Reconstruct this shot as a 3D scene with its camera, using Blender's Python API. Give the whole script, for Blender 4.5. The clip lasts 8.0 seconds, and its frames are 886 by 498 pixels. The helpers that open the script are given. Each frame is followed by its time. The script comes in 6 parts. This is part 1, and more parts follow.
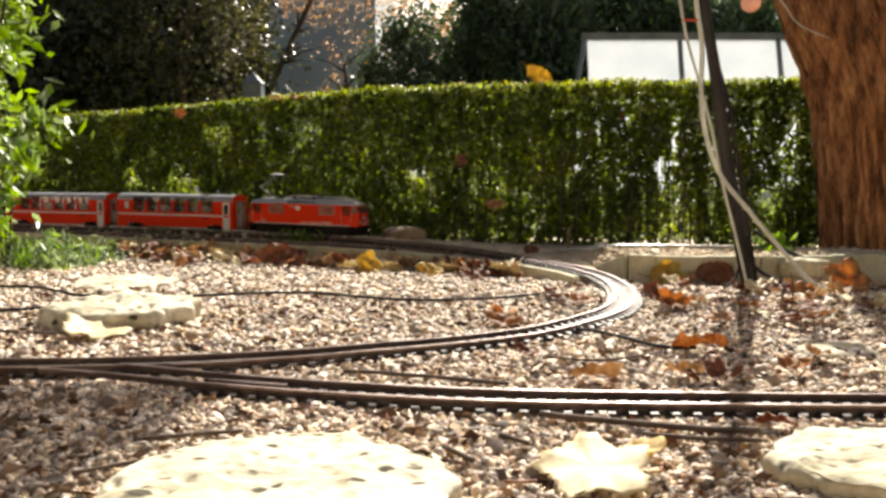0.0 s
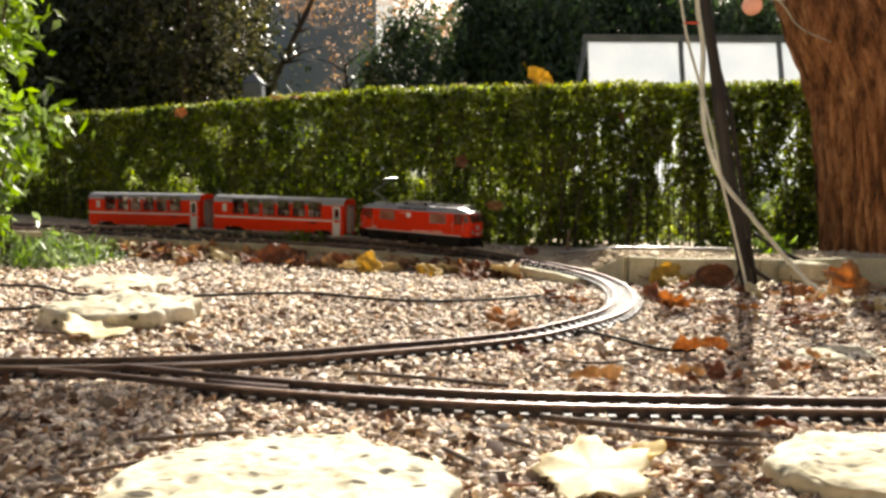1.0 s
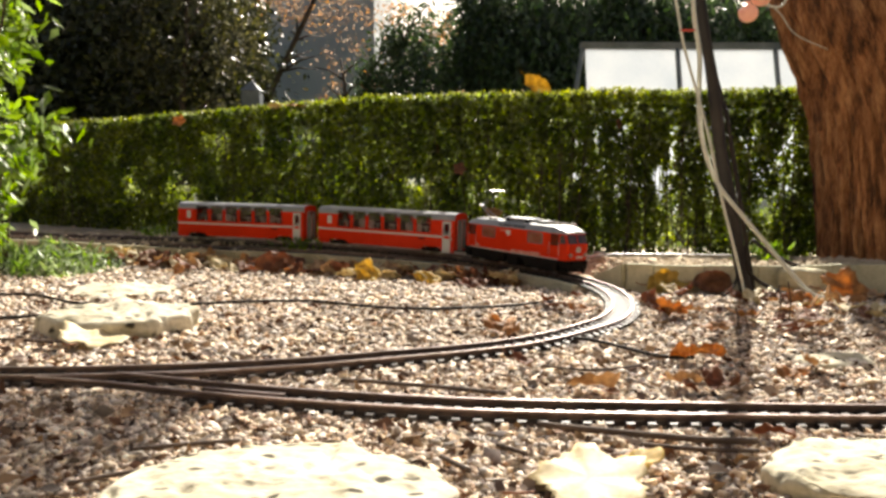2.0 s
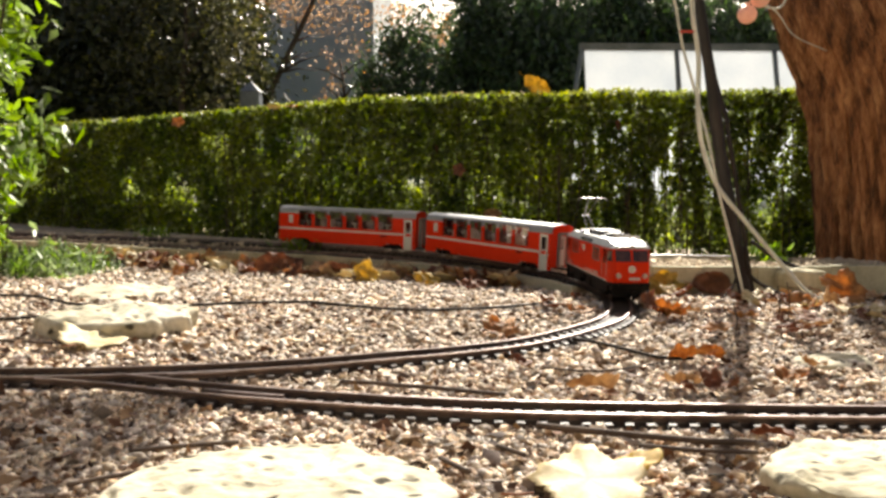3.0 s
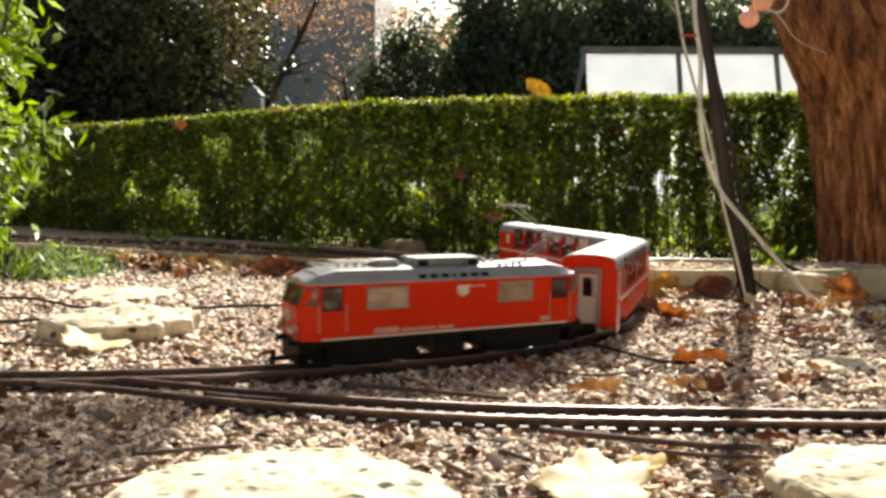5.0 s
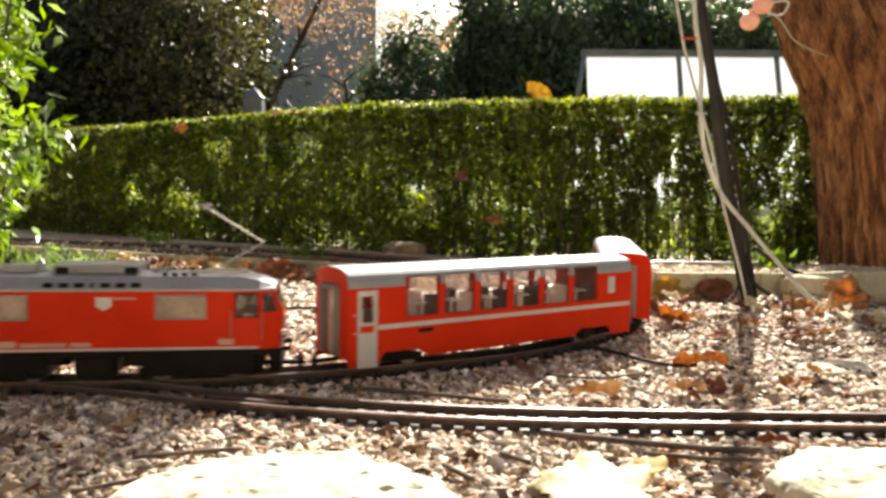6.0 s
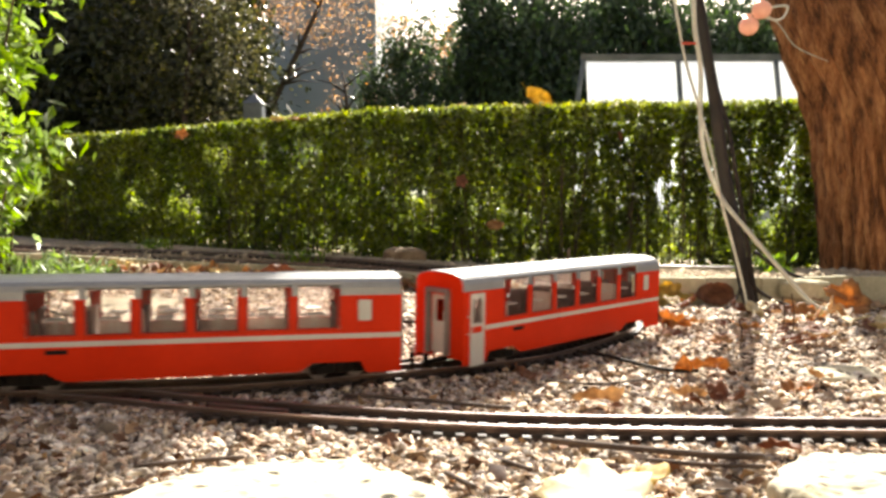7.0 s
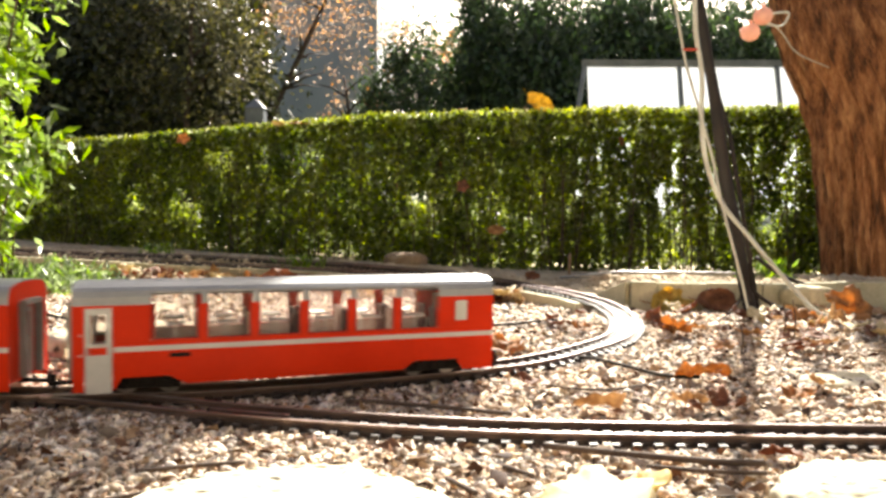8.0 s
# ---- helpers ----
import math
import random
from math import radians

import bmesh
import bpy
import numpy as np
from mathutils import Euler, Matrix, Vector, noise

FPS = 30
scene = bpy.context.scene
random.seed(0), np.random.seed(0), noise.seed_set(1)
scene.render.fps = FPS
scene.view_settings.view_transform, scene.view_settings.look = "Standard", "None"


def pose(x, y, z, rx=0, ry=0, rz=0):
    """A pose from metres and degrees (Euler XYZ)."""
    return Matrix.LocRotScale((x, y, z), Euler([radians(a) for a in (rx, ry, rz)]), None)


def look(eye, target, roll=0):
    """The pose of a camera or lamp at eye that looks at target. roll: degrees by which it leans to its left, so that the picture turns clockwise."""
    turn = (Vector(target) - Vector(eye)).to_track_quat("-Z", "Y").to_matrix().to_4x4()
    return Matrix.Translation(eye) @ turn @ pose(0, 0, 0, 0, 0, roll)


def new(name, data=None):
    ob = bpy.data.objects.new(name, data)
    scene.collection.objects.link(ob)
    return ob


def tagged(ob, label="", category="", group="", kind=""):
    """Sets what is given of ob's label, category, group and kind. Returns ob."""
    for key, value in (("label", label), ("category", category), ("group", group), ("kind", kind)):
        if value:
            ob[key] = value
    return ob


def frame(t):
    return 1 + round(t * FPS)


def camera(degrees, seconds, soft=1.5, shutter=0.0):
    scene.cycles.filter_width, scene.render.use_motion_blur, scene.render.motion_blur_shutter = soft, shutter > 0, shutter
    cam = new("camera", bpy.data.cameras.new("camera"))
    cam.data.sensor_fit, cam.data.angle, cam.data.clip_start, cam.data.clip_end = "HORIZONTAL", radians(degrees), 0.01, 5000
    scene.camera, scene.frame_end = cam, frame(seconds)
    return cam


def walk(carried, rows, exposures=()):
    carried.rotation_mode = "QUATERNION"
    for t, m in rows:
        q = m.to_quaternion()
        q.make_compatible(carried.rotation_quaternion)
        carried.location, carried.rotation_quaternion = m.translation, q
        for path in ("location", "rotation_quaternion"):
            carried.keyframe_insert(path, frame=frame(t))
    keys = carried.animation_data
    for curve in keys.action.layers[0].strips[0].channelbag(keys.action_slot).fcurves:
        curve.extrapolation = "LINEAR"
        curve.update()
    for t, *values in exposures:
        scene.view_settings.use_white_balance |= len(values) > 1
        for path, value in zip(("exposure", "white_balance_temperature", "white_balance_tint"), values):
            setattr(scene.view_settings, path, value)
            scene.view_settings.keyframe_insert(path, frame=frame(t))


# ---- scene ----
cam = camera(61.1, 8.0, soft=3.0, shutter=0.35)
walk(cam, [
    (0.0, pose(0.0000, 0.0000, 0.3160, 83.641, 0.000, 0.000)),
    (0.5, pose(0.0004, 0.0004, 0.3149, 83.615, -0.161, -0.065)),
    (1.0, pose(-0.0020, -0.0005, 0.3182, 83.681, -0.302, -0.003)),
    (1.5, pose(0.0000, 0.0007, 0.3177, 84.083, -0.218, -0.063)),
    (3.0, pose(0.0003, -0.0005, 0.3187, 84.311, -0.166, -0.189)),
    (3.5, pose(-0.0004, 0.0002, 0.3182, 84.272, -0.310, -0.228)),
    (4.0, pose(-0.0006, -0.0007, 0.3195, 84.399, -0.263, -0.104)),
    (4.5, pose(-0.0018, 0.0001, 0.3198, 84.498, -0.228, -0.094)),
    (6.0, pose(-0.0023, -0.0006, 0.3200, 84.746, -0.211, -0.041)),
    (6.5, pose(-0.0025, 0.0002, 0.3231, 85.054, -0.028, -0.110)),
    (7.0, pose(-0.0027, -0.0006, 0.3229, 85.106, 0.018, -0.025)),
    (7.5, pose(-0.0026, 0.0006, 0.3221, 85.258, 0.044, 0.081)),
    (8.0, pose(-0.0040, -0.0014, 0.3240, 85.463, -0.125, 0.044)),
], exposures=[(0.0, 1.08, 6800, 8), (3.5, 1.01, 6800, 8), (4.5, 0.97, 6800, 8), (6.0, 1.46, 6800, 8), (7.0, 1.62, 6800, 8), (8.0, 1.78, 6800, 8)])

# ---- light: autumn sun ahead of the camera and to its right, clear sky ----
SUN_EL, SUN_AZ = radians(36.5), radians(14.2)
sun_way = Vector((math.cos(SUN_EL) * math.sin(SUN_AZ), math.cos(SUN_EL) * math.cos(SUN_AZ), math.sin(SUN_EL)))
world = bpy.data.worlds.new("sky")
scene.world = world
world.use_nodes = True
wn = world.node_tree.nodes
sky = wn.new("ShaderNodeTexSky")
sky.sky_type, sky.sun_disc, sky.sun_elevation, sky.sun_rotation = "NISHITA", False, SUN_EL, SUN_AZ
world.node_tree.links.new(sky.outputs[0], wn["Background"].inputs[0])
sky.dust_density, sky.air_density, sky.ozone_density = 6.0, 0.7, 0.3
wn["Background"].inputs[1].default_value = 0.056
lamp = bpy.data.lights.new("sun", "SUN")
lamp.energy, lamp.angle, lamp.color = 5.0, radians(0.6), (1.0, 0.945, 0.87)
sun = new("sun", lamp)
sun.matrix_basis = look(sun_way * 30, (0, 0, 0))


# ---- materials ----
def mat(name, a, b, rough=0.6, scale=20.0, fine=200.0, bump=0.2, metal=0.0, depth=0.002, c=None, island=0.0, spec=0.5,
        glow=0.0, contrast=0.5, stretch=(1, 1, 1), pits=0.0):
    """Two colours mixed by a broad and a fine noise, with fine relief. island: how much each loose piece varies in value.
    glow: the share of light that a thin leaf lets through."""
    m = bpy.data.materials.new(name)
    m.use_nodes = True
    nt = m.node_tree
    n, link = nt.nodes, nt.links.new
    bs = n["Principled BSDF"]
    tc = n.new("ShaderNodeTexCoord")
    big, small = n.new("ShaderNodeTexNoise"), n.new("ShaderNodeTexNoise")
    big.inputs["Scale"].default_value, small.inputs["Scale"].default_value = scale, fine
    big.inputs["Detail"].default_value, small.inputs["Detail"].default_value = 4, 3
    mp = n.new("ShaderNodeMapping")
    mp.inputs["Scale"].default_value = stretch
    link(tc.outputs["Object"], mp.inputs["Vector"])
    for t in (big, small):
        link(mp.outputs[0], t.inputs["Vector"])
    blend = n.new("ShaderNodeMath")
    blend.operation = "MULTIPLY_ADD"
    link(small.outputs["Fac"], blend.inputs[0])
    blend.inputs[1].default_value = 0.4
    link(big.outputs["Fac"], blend.inputs[2])
    ramp = n.new("ShaderNodeValToRGB")
    e = ramp.color_ramp.elements
    e[0].position, e[1].position = 0.7 - contrast * 0.4, 0.7 + contrast * 0.4
    e[0].color, e[1].color = (*a, 1), (*b, 1)
    if c:
        mid = e.new(0.7)
        mid.color = (*c, 1)
    link(blend.outputs[0], ramp.inputs[0])
    colour = ramp.outputs[0]
    if pits:
        # dirt lodged in small elongated holes
        cell, dark, dirt, wob = n.new("ShaderNodeTexVoronoi"), n.new("ShaderNodeMapRange"), n.new("ShaderNodeMixRGB"), n.new("ShaderNodeTexNoise")
        cell.inputs["Scale"].default_value, cell.inputs["Randomness"].default_value = pits, 1.0
        wob.inputs["Scale"].default_value = pits * 0.5
        link(mp.outputs[0], wob.inputs["Vector"])
        shift = n.new("ShaderNodeMixRGB")
        shift.inputs[0].default_value = 0.03
        link(mp.outputs[0], shift.inputs[1])
        link(wob.outputs["Color"], shift.inputs[2])
        link(shift.outputs[0], cell.inputs["Vector"])
        dark.inputs["From Min"].default_value, dark.inputs["From Max"].default_value = 0.17, 0.30
        dark.inputs["To Min"].default_value, dark.inputs["To Max"].default_value = 1.0, 0.0
        vary = n.new("ShaderNodeMath")
        vary.operation = "MULTIPLY_ADD"
        link(small.outputs["Fac"], vary.inputs[0])
        vary.inputs[1].default_value = 0.25
        link(cell.outputs["Distance"], vary.inputs[2])
        size = n.new("ShaderNodeMath")
        size.operation = "MULTIPLY_ADD"
        link(big.outputs["Fac"], size.inputs[0])
        size.inputs[1].default_value = 0.5
        link(vary.outputs[0], size.inputs[2])
        less = n.new("ShaderNodeMath")
        less.operation = "SUBTRACT"
        less.inputs[1].default_value = 0.36
        link(size.outputs[0], less.inputs[0])
        link(less.outputs[0], dark.inputs["Value"])
        dirt.inputs[2].default_value = (0.045, 0.036, 0.018, 1)
        link(dark.outputs[0], dirt.inputs[0])
        link(colour, dirt.inputs[1])
        colour = dirt.outputs[0]
    if island:
        geo = n.new("ShaderNodeNewGeometry")
        hsv = n.new("ShaderNodeHueSaturation")
        spread = n.new("ShaderNodeMapRange")
        spread.inputs["To Min"].default_value, spread.inputs["To Max"].default_value = 1 - island, 1 + island
        link(geo.outputs["Random Per Island"], spread.inputs["Value"])
        link(spread.outputs[0], hsv.inputs["Value"])
        sat = n.new("ShaderNodeMapRange")
        wob = n.new("ShaderNodeMath")
        wob.operation = "FRACT"
        mul = n.new("ShaderNodeMath")
        mul.operation = "MULTIPLY"
        mul.inputs[1].default_value = 17.3
        link(geo.outputs["Random Per Island"], mul.inputs[0])
        link(mul.outputs[0], wob.inputs[0])
        sat.inputs["To Min"].default_value, sat.inputs["To Max"].default_value = 0.55, 1.35
        link(wob.outputs[0], sat.inputs["Value"])
        link(sat.outputs[0], hsv.inputs["Saturation"])
        link(colour, hsv.inputs["Color"])
        colour = hsv.outputs[0]
    link(colour, bs.inputs["Base Color"])
    bs.inputs["Roughness"].default_value, bs.inputs["Metallic"].default_value = rough, metal
    bs.inputs["Specular IOR Level"].default_value = spec
    if bump:
        bp = n.new("ShaderNodeBump")
        bp.inputs["Strength"].default_value, bp.inputs["Distance"].default_value = bump, depth
        link(blend.outputs[0], bp.inputs["Height"])
        link(bp.outputs[0], bs.inputs["Normal"])
    if glow:
        tr, mix = n.new("ShaderNodeBsdfTranslucent"), n.new("ShaderNodeMixShader")
        warm = n.new("ShaderNodeHueSaturation")
        warm.inputs["Saturation"].default_value, warm.inputs["Value"].default_value = 1.15, 1.6
        link(colour, warm.inputs["Color"])
        link(warm.outputs[0], tr.inputs["Color"])
        mix.inputs[0].default_value = glow
        link(bs.outputs[0], mix.inputs[1])
        link(tr.outputs[0], mix.inputs[2])
        link(mix.outputs[0], n["Material Output"].inputs["Surface"])
    return m


def glass(name, tint=(0.9, 0.93, 0.92), rough=0.02, clear=0.85):
    m = bpy.data.materials.new(name)
    m.use_nodes = True
    n, link = m.node_tree.nodes, m.node_tree.links.new
    bs = n["Principled BSDF"]
    bs.inputs["Base Color"].default_value, bs.inputs["Roughness"].default_value = (*tint, 1), rough
    tp, mix = n.new("ShaderNodeBsdfTransparent"), n.new("ShaderNodeMixShader")
    tp.inputs[0].default_value = (*tint, 1)
    bs.inputs["Base Color"].default_value = (0.10, 0.10, 0.10, 1)
    mix.inputs[0].default_value = clear
    # dust that catches the light from behind
    dust, both = n.new("ShaderNodeBsdfTranslucent"), n.new("ShaderNodeMixShader")
    dust.inputs[0].default_value = (0.80, 0.60, 0.52, 1)
    both.inputs[0].default_value = 0.6
    link(bs.outputs[0], both.inputs[1])
    link(dust.outputs[0], both.inputs[2])
    link(both.outputs[0], mix.inputs[1])
    link(tp.outputs[0], mix.inputs[2])
    link(mix.outputs[0], n["Material Output"].inputs["Surface"])
    return m


M_SOIL = mat("gravel soil", (0.10, 0.070, 0.040), (0.24, 0.18, 0.11), 0.95, 8, 160, 0.6, depth=0.006)
M_PEBBLE = mat("pebbles", (0.27, 0.150, 0.090), (0.86, 0.75, 0.585), 0.8, 70, 260, 0.3, island=0.5, depth=0.001, contrast=0.40)
M_EARTH = mat("bed earth", (0.42, 0.33, 0.22), (0.72, 0.60, 0.43), 0.95, 6, 90, 0.7, depth=0.006)
M_GRASS = mat("lawn", (0.05, 0.075, 0.02), (0.13, 0.14, 0.05), 0.9, 2, 40, 0.6, depth=0.02)
M_RAIL = mat("tarnished rail", (0.085, 0.055, 0.040), (0.19, 0.13, 0.10), 0.42, 15, 300, 0.1, metal=0.55, depth=0.0003)
M_TOP = mat("worn rail head", (0.24, 0.195, 0.185), (0.42, 0.355, 0.345), 0.38, 20, 400, 0.05, metal=0.9, depth=0.0002)
M_SLEEPER = mat("sleeper plastic", (0.028, 0.020, 0.017), (0.06, 0.045, 0.038), 0.46, 30, 300, 0.2, depth=0.0004)
M_STONE = mat("pale limestone", (0.42, 0.37, 0.24), (0.70, 0.64, 0.50), 0.9, 14, 110, 0.7, depth=0.005, pits=34.0, stretch=(0.75, 1.2, 1))
M_ROCK = mat("brown rock", (0.20, 0.13, 0.07), (0.40, 0.29, 0.17), 0.9, 14, 80, 0.8, depth=0.006)
M_PLANK = mat("mossy board", (0.36, 0.32, 0.19), (0.68, 0.60, 0.40), 0.85, 7, 90, 0.4, depth=0.002)
M_BLOCK = mat("weathered pale board", (0.40, 0.37, 0.23), (0.66, 0.61, 0.43), 0.8, 9, 110, 0.4, depth=0.002)
M_BARK = mat("redwood bark", (0.085, 0.034, 0.012), (0.60, 0.31, 0.13), 0.9, 20, 120, 1.0, depth=0.03, stretch=(1.2, 1.2, 0.30), c=(0.36, 0.150, 0.055), contrast=0.45)
M_DARKWOOD = mat("dark wood", (0.010, 0.007, 0.005), (0.032, 0.021, 0.015), 0.7, 12, 140, 0.5, depth=0.002)
M_TWIG = mat("twig", (0.05, 0.032, 0.022), (0.12, 0.08, 0.055), 0.85, 25, 160, 0.4, depth=0.001)
M_HEDGE = mat("hedge leaves", (0.082, 0.122, 0.020), (0.225, 0.255, 0.050), 0.45, 5, 60, 0.1, island=0.7, glow=0.58, spec=0.28)
M_SHRUB = mat("shrub leaves", (0.095, 0.165, 0.02), (0.20, 0.28, 0.04), 0.4, 8, 60, 0.1, island=0.4, glow=0.5)
M_TUFT = mat("grass and weeds", (0.08, 0.13, 0.035), (0.23, 0.29, 0.11), 0.45, 8, 60, 0.1, island=0.6, glow=0.4)
# hedge leaves again, with the sun's yellow put into the colour
M_HEDGETOP = mat("sunlit hedge leaves", (0.09, 0.12, 0.014), (0.24, 0.25, 0.035), 0.4, 5, 60, 0.1, island=0.5, glow=0.5)
M_CONIFER = mat("conifer sprays", (0.045, 0.075, 0.034), (0.105, 0.15, 0.06), 0.5, 3, 30, 0.1, island=0.5, glow=0.2)
# near-black, dull leaf colour that paints the deep shade behind the hedge
M_DEEPSHADE = mat("deep-shade evergreen needles", (0.014, 0.019, 0.010), (0.032, 0.038, 0.018), 0.9, 3, 30, 0.1, island=0.4, spec=0.05)
M_EVERGREEN = mat("evergreen leaves", (0.028, 0.036, 0.010), (0.085, 0.088, 0.024), 0.45, 3, 30, 0.1, island=0.5, glow=0.15)
# lighter version of the evergreen leaves, with sunlight painted into the colour
M_SUNLEAF = mat("sunlit evergreen leaves", (0.05, 0.055, 0.02), (0.15, 0.135, 0.06), 0.38, 3, 30, 0.1, island=0.6, glow=0.30, spec=0.5)
M_AUTUMN = mat("autumn foliage", (0.36, 0.20, 0.11), (0.58, 0.39, 0.24), 0.6, 4, 40, 0.1, island=0.45, glow=0.4)
M_WHITE = mat("greenhouse panel", (0.50, 0.52, 0.54), (0.57, 0.58, 0.59), 0.35, 3, 50, 0.05, glow=0.72)
M_ALU = mat("weathered aluminium", (0.16, 0.17, 0.16), (0.28, 0.29, 0.28), 0.55, 6, 80, 0.1, metal=0.5)
M_RENDER = mat("house render", (0.44, 0.455, 0.475), (0.54, 0.555, 0.57), 0.9, 1.2, 30, 0.2)
M_BOUNCEWALL = mat("beige bounce wall", (0.20, 0.165, 0.12), (0.28, 0.235, 0.175), 0.9, 1.5, 40, 0.2)
M_TILE = mat("roof tiles", (0.05, 0.035, 0.03), (0.12, 0.08, 0.065), 0.8, 3, 30, 0.3)
# post colour darkened to hold the shade it stands in
M_ZINC = mat("zinc post", (0.09, 0.105, 0.125), (0.17, 0.19, 0.21), 0.6, 10, 90, 0.1)
M_CABLEW = mat("pale cable", (0.55, 0.55, 0.46), (0.70, 0.70, 0.60), 0.5, 20, 200, 0.05)
M_CABLEB = mat("black cable", (0.018, 0.014, 0.011), (0.045, 0.035, 0.028), 0.7, 20, 200, 0.05, spec=0.15)
M_BALL = mat("pink globe", (0.70, 0.46, 0.37), (0.80, 0.58, 0.48), 0.45, 12, 120, 0.05, glow=0.3)
M_CLIP = mat("red clip", (0.5, 0.05, 0.03), (0.6, 0.08, 0.04), 0.4, 20, 200, 0)
M_RED = mat("red lacquer", (0.56, 0.024, 0.003), (0.65, 0.032, 0.005), 0.34, 12, 120, 0.02, depth=0.0002, spec=0.09)
M_SILVER = mat("silver roof paint", (0.24, 0.25, 0.26), (0.34, 0.35, 0.36), 0.38, 10, 160, 0.05, metal=0.25, depth=0.0002)
M_LIGHTGREY = mat("pale grey plastic", (0.48, 0.48, 0.45), (0.58, 0.57, 0.53), 0.45, 14, 160, 0.03, depth=0.0002)
M_BLACK = mat("black underframe", (0.006, 0.005, 0.004), (0.015, 0.012, 0.010), 0.55, 20, 200, 0.15, depth=0.0005, spec=0.1)
M_STEEL = mat("wheel steel", (0.30, 0.29, 0.27), (0.46, 0.44, 0.41), 0.3, 20, 200, 0.05, metal=0.9, depth=0.0003)
M_SEAT = mat("seat plastic", (0.74, 0.60, 0.53), (0.84, 0.72, 0.65), 0.5, 20, 150, 0.05)
M_LINING = mat("cream lining", (0.70, 0.58, 0.50), (0.80, 0.69, 0.61), 0.5, 20, 150, 0.05)
M_DARKSEAT = mat("dark seat cloth", (0.05, 0.03, 0.03), (0.16, 0.07, 0.06), 0.7, 20, 150, 0.1)
# darker copy of the red lacquer: the window frames' shade put into the colour
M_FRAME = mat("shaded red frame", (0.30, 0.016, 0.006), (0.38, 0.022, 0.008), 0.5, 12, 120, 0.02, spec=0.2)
M_TABLE = mat("table plastic", (0.70, 0.67, 0.62), (0.78, 0.75, 0.70), 0.5, 20, 150, 0.05)
M_DARKGLASS = mat("dark cab glass", (0.035, 0.018, 0.014), (0.10, 0.050, 0.036), 0.05, 22, 100, 0, spec=0.6)
# pane colour holds dust and a painted warm reflection of the gravel
M_WARMGLASS = mat("dusty pane with gravel reflection", (0.22, 0.14, 0.09), (0.44, 0.32, 0.22), 0.12, 18, 100, 0)
M_LETTER = mat("faded lettering", (0.46, 0.26, 0.20), (0.58, 0.38, 0.30), 0.5, 30, 200, 0)
M_LAMP = mat("headlight lens", (0.36, 0.27, 0.24), (0.48, 0.38, 0.33), 0.10, 20, 200, 0)
M_GLASS = glass("dusty clear pane", (0.97, 0.96, 0.95), 0.03, 0.86)
M_CRUMB = mat("brown leaf crumbs", (0.06, 0.030, 0.018), (0.17, 0.085, 0.048), 0.8, 30, 160, 0.3, island=0.5)
M_CRUMBPALE = mat("tan leaf crumbs", (0.20, 0.125, 0.075), (0.40, 0.29, 0.19), 0.8, 30, 160, 0.3, island=0.5)
LEAF_MATS = [mat("brown dead leaf", (0.12, 0.045, 0.022), (0.30, 0.13, 0.06), 0.7, 30, 160, 0.5, glow=0.3, depth=0.002),
             mat("orange dead leaf", (0.23, 0.105, 0.036), (0.57, 0.33, 0.13), 0.65, 35, 160, 0.4, glow=0.4, depth=0.002),
             mat("yellow dead leaf", (0.36, 0.24, 0.04), (0.62, 0.47, 0.12), 0.65, 35, 160, 0.4, glow=0.4, depth=0.002),
             mat("tan dead leaf", (0.27, 0.165, 0.09), (0.54, 0.40, 0.25), 0.7, 35, 160, 0.5, glow=0.35, depth=0.002),
             mat("pale dry leaf", (0.50, 0.38, 0.17), (0.76, 0.66, 0.42), 0.6, 30, 160, 0.4, glow=0.18, depth=0.002)]


# ---- shared builders ----
def to_mesh(name, bm, material, smooth=False):
    me = bpy.data.meshes.new(name)
    bmesh.ops.recalc_face_normals(bm, faces=bm.faces)
    bm.to_mesh(me)
    bm.free()
    me.materials.append(material)
    if smooth:
        me.polygons.foreach_set("use_smooth", [True] * len(me.polygons))
    return me


def part(name, bm, material, parent=None, label="", smooth=False):
    ob = new(name, to_mesh(name, bm, material, smooth))
    if parent:
        ob.parent = parent
    if label:
        ob["label"] = label
    return ob


def share(name, mesh, m, parent):
    ob = new(name, mesh)
    ob.parent = parent
    ob.matrix_basis = m
    return ob


def bulk(name, verts, faces, material, smooth=False):
    """A large mesh from arrays; every face has the same number of corners."""
    me = bpy.data.meshes.new(name)
    k = faces.shape[1]
    me.vertices.add(len(verts))
    me.vertices.foreach_set("co", np.asarray(verts, dtype=np.float32).ravel())
    me.loops.add(faces.size)
    me.loops.foreach_set("vertex_index", faces.ravel().astype(np.int32))
    me.polygons.add(len(faces))
    me.polygons.foreach_set("loop_start", np.arange(0, faces.size, k, dtype=np.int32))
    if smooth:
        me.polygons.foreach_set("use_smooth", np.ones(len(faces), dtype=bool))
    me.update(calc_edges=True)
    me.materials.append(material)
    return new(name, me)


def box(bm, x0, x1, y0, y1, z0, z1, bevel=0.0):
    r = bmesh.ops.create_cube(bm, size=1)["verts"]
    for v in r:
        v.co = (x0 + (v.co.x + 0.5) * (x1 - x0), y0 + (v.co.y + 0.5) * (y1 - y0), z0 + (v.co.z + 0.5) * (z1 - z0))
    if bevel:
        bmesh.ops.bevel(bm, geom=list({e for v in r for e in v.link_edges}), offset=bevel, segments=2, affect="EDGES")
    return bm


